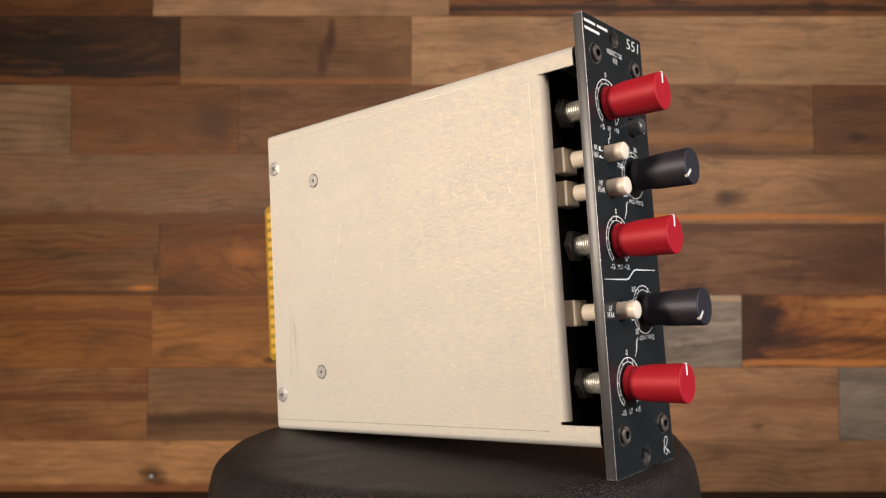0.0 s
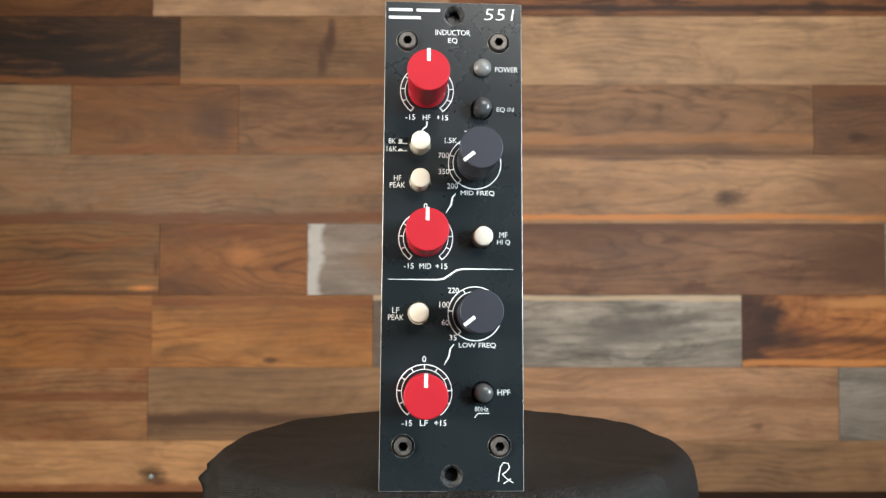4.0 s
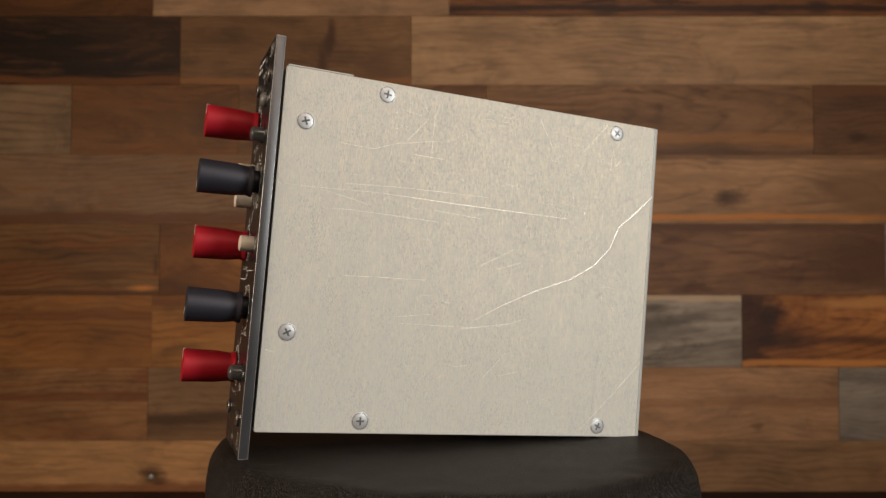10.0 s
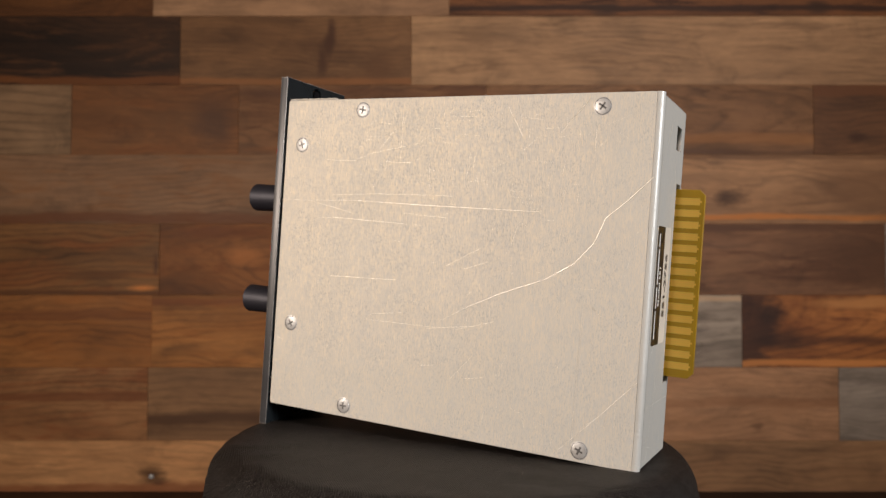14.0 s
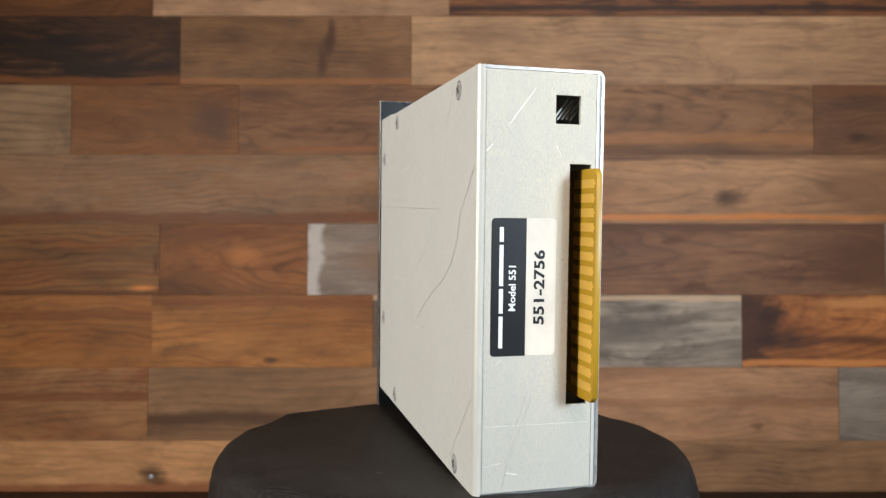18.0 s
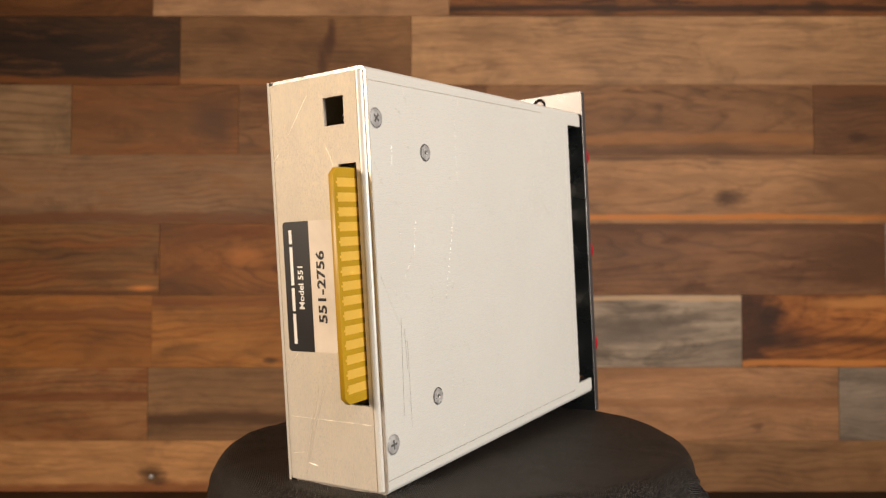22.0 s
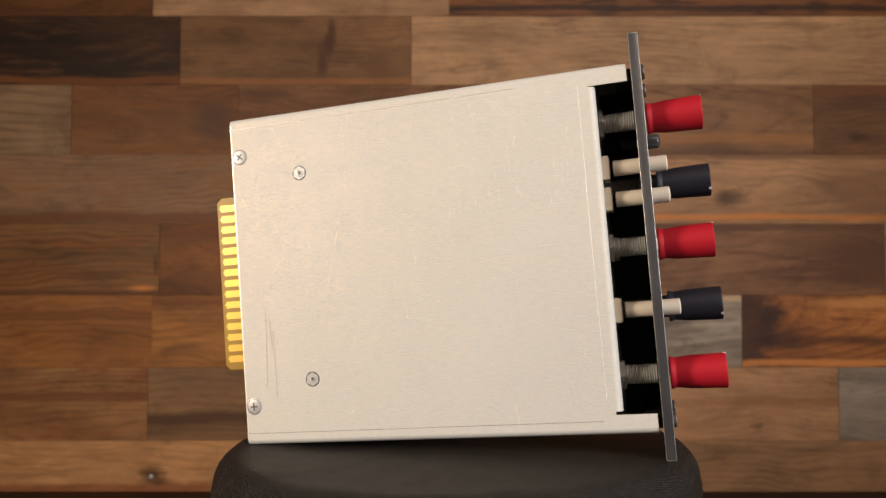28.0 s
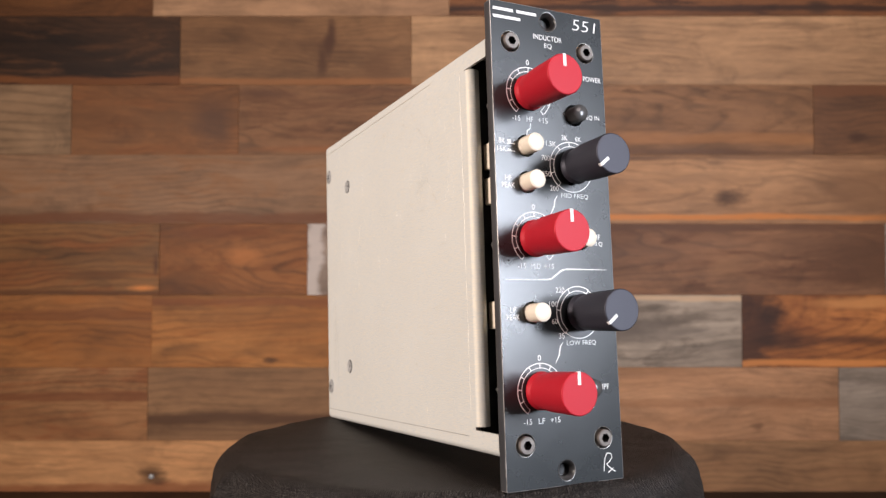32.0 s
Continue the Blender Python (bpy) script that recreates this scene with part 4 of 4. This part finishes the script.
    light = [([(26.8, 89.1), (46.4, 90.0), (61.1, 90.2), (76.5, 90.2)], 0.12), ([(57.9, 83.6), (74.5, 82.7)], 0.12), ([(23.4, 102.0), (34.8, 101.6), (42.8, 104.5), (57.1, 107.2)], 0.12),
             ([(46.2, 106.1), (52.3, 113.3)], 0.14), ([(55.0, 118.3), (55.1, 102.4)], 0.13), ([(49.0, 101.5), (59.5, 101.3)], 0.16), ([(95.1, 120.4), (100.9, 110.4)], 0.13),
             ([(122.8, 122.5), (113.8, 111.7)], 0.15), ([(125.4, 112.8), (125.3, 105.9)], 0.12), ([(83.6, 117.3), (74.2, 117.5)], 0.1), ([(28.3, 59.2), (40.8, 59.5), (56.3, 59.9)], 0.16)]
    light += [([(75.9, 66.3), (88.6, 73.3)], 0.13), ([(82.5, 65.7), (91.7, 68.9)], 0.12), ([(70.0, 44.3), (88.1, 47.0)], 0.13), ([(80.3, 44.8), (94.7, 49.1)], 0.12), ([(73.6, 32.0), (68.6, 31.3)], 0.12),
              ([(85.6, 29.0), (92.8, 30.4)], 0.12), ([(46.6, 46.9), (59.7, 48.7)], 0.1), ([(5.0, 34.3), (8.1, 33.4)], 0.14), ([(80, 28), (88, 37)], 0.12), ([(124, 12), (125, 60)], 0.07), ([(128, 57), (131, 54.5)], 0.14)]
    thin = lambda w, k: [v * k for v in w] if isinstance(w, list) else w * k
    for pts, w in deep[:3]:
        part("scratch", burr(pts, thin(w, 1.0), RIGHT), SCRATCH_DEEP, right)
    for pts, w in deep[3:] + light:
        part("scratch", burr(pts, thin(w, 0.72), RIGHT), SCRATCH_LIGHT, right)
    side = [([(134.7, 55.8), (135.6, 28.3)], 0.13), ([(133.4, 52.2), (132.9, 40.9)], 0.12), ([(132.3, 48.9), (132.1, 24.4)], 0.1), ([(103.4, 89.2), (107, 75), (111.4, 58.2)], [0.05, 0.18, 0.06]),
            ([(128.0, 72.2), (131.6, 66.8)], 0.14), ([(101.4, 118.9), (101.6, 93.4)], 0.1), ([(128.5, 120.8), (126.4, 114.6)], 0.13), ([(76.1, 117.8), (77.3, 109.4)], 0.1), ([(142.8, 67.7), (132.4, 47.8)], 0.1),
            ([(135.0, 103.4), (135.3, 98.2)], 0.16), ([(125.3, 82.1), (127.0, 71.7)], 0.12), ([(143.7, 100.2), (139.3, 91.5)], 0.12), ([(105.2, 84.5), (106.8, 75.6)], 0.1), ([(103.9, 19.1), (105.3, 17.9)], 0.28)]
    for pts, w in side:
        if pts[0][0] > 131 and pts[0][1] < 60:
            part("scratch", flat(pts, thin(w, 0.6), LEFT), FOLD, cover, "dull dark scratch")
        else:
            part("scratch", burr(pts, thin(w, 0.42), LEFT), SCRATCH_LIGHT, cover)
    rear = [([(-2.2, 118.7), (-5.9, 113.8), (-9.8, 108.5)], [0.1, 0.35, 0.1]), ([(-14.0, 103.5), (-15.9, 101.6)], 0.3), ([(3.9, 103.6), (5.3, 101.0), (6.1, 98.4)], 0.12), ([(-15.5, 27.7), (14.4, 27.6)], 0.08),
            ([(-15.2, 16.8), (-10.8, 17.6)], 0.1), ([(-9.1, 14.7), (-5.9, 14.1)], 0.16), ([(-1.7, 36.6), (-6.9, 22.7), (-10.5, 10.5)], 0.1), ([(-3.8, 36.6), (-9.6, 16.7)], 0.1), ([(7.0, 16.3), (7.7, 11.0)], 0.1), ([(-15.5, 41), (-11, 46)], 0.1)]
    for pts, w in rear:
        part("scratch", burr(pts, thin(w, 0.7), BACK), SCRATCH_LIGHT, back)
    # many hair-fine ones, joined
    rng = random.Random(11)
    for turn, count, parent, y0, y1, rubbed in ((RIGHT, 260, right, 6, 141, (36, 116, 84, 119)), (LEFT, 280, cover, 22, 142, (21, 66, 80, 121))):
        joined = bmesh.new()
        for i in range(count):
            u, v = rng.uniform(y0, y1), rng.uniform(11, 121)
            if i >= 140:  # the rubbed upper field
                u, v = rng.uniform(*rubbed[:2]), rng.uniform(*rubbed[2:])
            a = radians(rng.choice((90, 90, 82, 0, 172, 40)) + rng.gauss(0, 9))
            r = rng.choice((1.0, 2.0, 3.5, 7.0)) * rng.uniform(0.5, 1.2)
            pts = [(u, v), (u + r * math.cos(a), v + r * math.sin(a))]
            if all(y0 < p < y1 and 10 < q < 122 for p, q in pts):
                bit = burr(pts, [rng.uniform(0.03, 0.08), 0.02], turn)
                mesh = bpy.data.meshes.new("t")
                bit.to_mesh(mesh)
                bit.free()
                joined.from_mesh(mesh)
                bpy.data.meshes.remove(mesh)
        tagged(part("fine_scratches", joined, SCRATCH_LIGHT, parent), kind="stuff")
    # screws of both sides
    screw = part("cross_screw", cross_screw(), [ZINC, RECESS_SHADE], unit, "zinc cross-head screw")
    to_right, to_left = Matrix.Rotation(radians(90), 4, "Y"), Matrix.Rotation(radians(-90), 4, "Y")
    spots = [(11.6, 107.4), (37.9, 120.2), (126.85, 120.0), (11.6, 39.9), (37.8, 12.5), (126.8, 12.2)]
    for i, (y, z) in enumerate(spots):
        at = Vector((RIGHT_X, y, z)) * MM
        if i:
            again(screw, at, turn=to_right @ Matrix.Rotation(i * 1.1, 4, "Z"))
        else:
            screw.matrix_basis = Matrix.Translation(at) @ to_right
    for y, z in ((141.3, 110.5), (141.3, 21.7)):
        again(screw, Vector((LEFT_X, y, z)) * MM, turn=to_left @ Matrix.Rotation(z, 4, "Z"))
    stud = hex_nut(2.4, 0.22, 1.5)
    stud = part("hex_standoff", stud, [ZINC], unit, "zinc hex standoff")
    stud.matrix_basis = Matrix.Translation(Vector((LEFT_X, 118.5, 102.2)) * MM) @ to_left
    again(stud, Vector((LEFT_X, 118.4, 30.3)) * MM, turn=to_left)
    core = lathe([(1.35, 0.05), (1.3, 0.26), (0.75, 0.30), (0.55, 0.05)], 16, Matrix.Diagonal((MM, MM, MM, 1)))
    core = part("standoff_core", core, ZINC, stud)
    # Flat dark disc that paints the shade of a well round the standoff
    well = part("standoff_well", lathe([(2.62, 0.02), (2.58, 0.06), (1.5, 0.07), (0.1, 0.07)], 24, Matrix.Diagonal((MM, MM, MM, 1))), RECESS_SHADE, stud, "dark ring round the standoff")
    twin = [o for o in unit.children if o.name.startswith("hex_standoff.")][0]
    again(core, (0, 0, 0), parent=twin)
    again(well, (0, 0, 0), parent=twin)
    # bright slanted windings inside the square window
    for i in range(5):
        rib = block(bmesh.new(), -0.28 * MM, 0.28 * MM, -0.3 * MM, 0.3 * MM, -3.6 * MM, 3.6 * MM, 0.00012, 1)
        rib.transform(Matrix.Translation(((-12.2 + i * 1.25) * MM, (BACK_Y - 5.6) * MM, 114.0 * MM)) @ Matrix.Rotation(radians(-38), 4, "Y"))
        part("inner_rib", rib, BEND, back, "bright slanted winding behind the window")
    # black bracket and liner seen in the gap behind the panel
    part("bracket", block(bmesh.new(), -15.8 * MM, 16.8 * MM, 17.2 * MM, 18.4 * MM, 10.0 * MM, 122.6 * MM), BLACK, unit, "black inner bracket")
    part("liner", block(bmesh.new(), 16.2 * MM, 17.2 * MM, 3.4 * MM, 15.5 * MM, 9.6 * MM, 122.8 * MM), BLACK, unit)
    for z0, z1 in ((118.5, 122.6), (9.7, 14.0)):
        part("spacer", block(bmesh.new(), -17.0 * MM, 16.0 * MM, 3.2 * MM, 8.5 * MM, z0 * MM, z1 * MM, 0.0003, 1), BLACK, unit, "black panel spacer")
    return back


def rear_details(unit, back):
    # card edge with gold contacts on both faces
    turn = Matrix(((0, 0, MM, -13.4 * MM), (MM, 0, 0, 0), (0, MM, 0, 0), (0, 0, 0, 1)))
    z0, z1, y1 = 34.6, 97.3, 154.4
    card = part("card_edge", sheet([(120, z0), (y1 - 1.8, z0), (y1, z0 + 1.8), (y1, z1 - 1.8), (y1 - 1.8, z1), (120, z1)], [], 1.6, 0.1, turn), BOARD, unit, "yellow card edge with gold contacts")
    pitch = (z1 - z0 - 4.0) / 15
    pad = block(bmesh.new(), -0.00003, 0.00003, 140 * MM, (y1 - 1.5) * MM, -1.2 * MM, 1.2 * MM)
    block(pad, -0.00003, 0.00003, (y1 - 1.5) * MM, (y1 - 1.0) * MM, -0.3 * MM, 0.3 * MM)
    pad = part("contact", pad, GOLD, card)
    for i in range(15):
        z = z0 + 2.0 + pitch * (i + 0.5)
        for x in (-13.4, -11.8):
            if i == 0 and x < -13:
                pad.location = (x * MM, 0, z * MM)
            else:
                again(pad, (x * MM, 0, z * MM))
    # bright solder points behind the slot
    dot = bmesh.new()
    bmesh.ops.create_icosphere(dot, subdivisions=1, radius=0.32 * MM)
    dot = part("solder_point", dot, ZINC, card)
    for i in range(15):
        at = (-9.0 * MM, (BACK_Y - 2.6) * MM, (z0 + 2.0 + pitch * (i + 0.5)) * MM)
        if i:
            again(dot, at)
        else:
            dot.location = at
    # label: black and cream fields, lettering running upwards
    label = part("label", sheet(rect(-14.2, 46.7, 4.35, 83.9, 1.2, 5), [], 0.08, 0.01, Matrix(((-MM, 0, 0, 0), (0, 0, MM, BACK_Y * MM), (0, MM, 0, 0), (0, 0, 0, 1)))),
                 LABEL_CREAM, unit, "black and cream serial label")
    field = rect(-14.2, 46.7, -4.3, 83.9, 1.2, 5)
    field = [(-4.3 if u > -6 else u, (46.7 if v < 50 else 83.9) if u > -6 else v) for u, v in field]
    part("label_field", sheet(field, [], 0.05, 0.005, Matrix(((-MM, 0, 0, 0), (0, 0, MM, (BACK_Y + 0.07) * MM), (0, MM, 0, 0), (0, 0, 0, 1)))), LABEL_BLACK, label, "black field of the label")
    up = Matrix(((0, MM, 0, 0), (0, 0, MM, (BACK_Y + 0.15) * MM), (MM, 0, 0, 0), (0, 0, 0, 1)))
    bars([8.6, 6.6, 11.0, 4.0], 48.9, 11.35, 1.15, 0.8, up, WHITE, label)
    words("Model 551", 65.0, 8.2, 12.2, 2.0, up, WHITE, label, 0.02)
    words("551-2756", 65.2, 0.5, 20.3, 3.2, up, LABEL_BLACK, label, 0.028)


def equalizer():
    unit = tagged(empty("equalizer_module"), "upright audio equalizer module with slate panel, red and grey knobs", "audio equalizer")
    front_panel(unit)
    controls(unit)
    rear_details(unit, casing(unit))
    return unit


turning_stand = stand()
unit = equalizer()
boards(room())

# ---- movement: two turns a minute ----
PERIOD, START = 30.0, 50.691
SEAT = pose(-0.004913, -0.076462, 0.325614) @ Matrix.Rotation(radians(-4.625), 4, "X") @ Matrix.Rotation(radians(0.543), 4, "Y")


def motions():
    turns = [(k / 2, Matrix.Rotation(radians(START - 360 * (k / 2) / PERIOD), 4, "Z")) for k in range(65)]
    walk(turning_stand, turns)
    walk(unit, [(t, m @ SEAT) for t, m in turns])


motions()
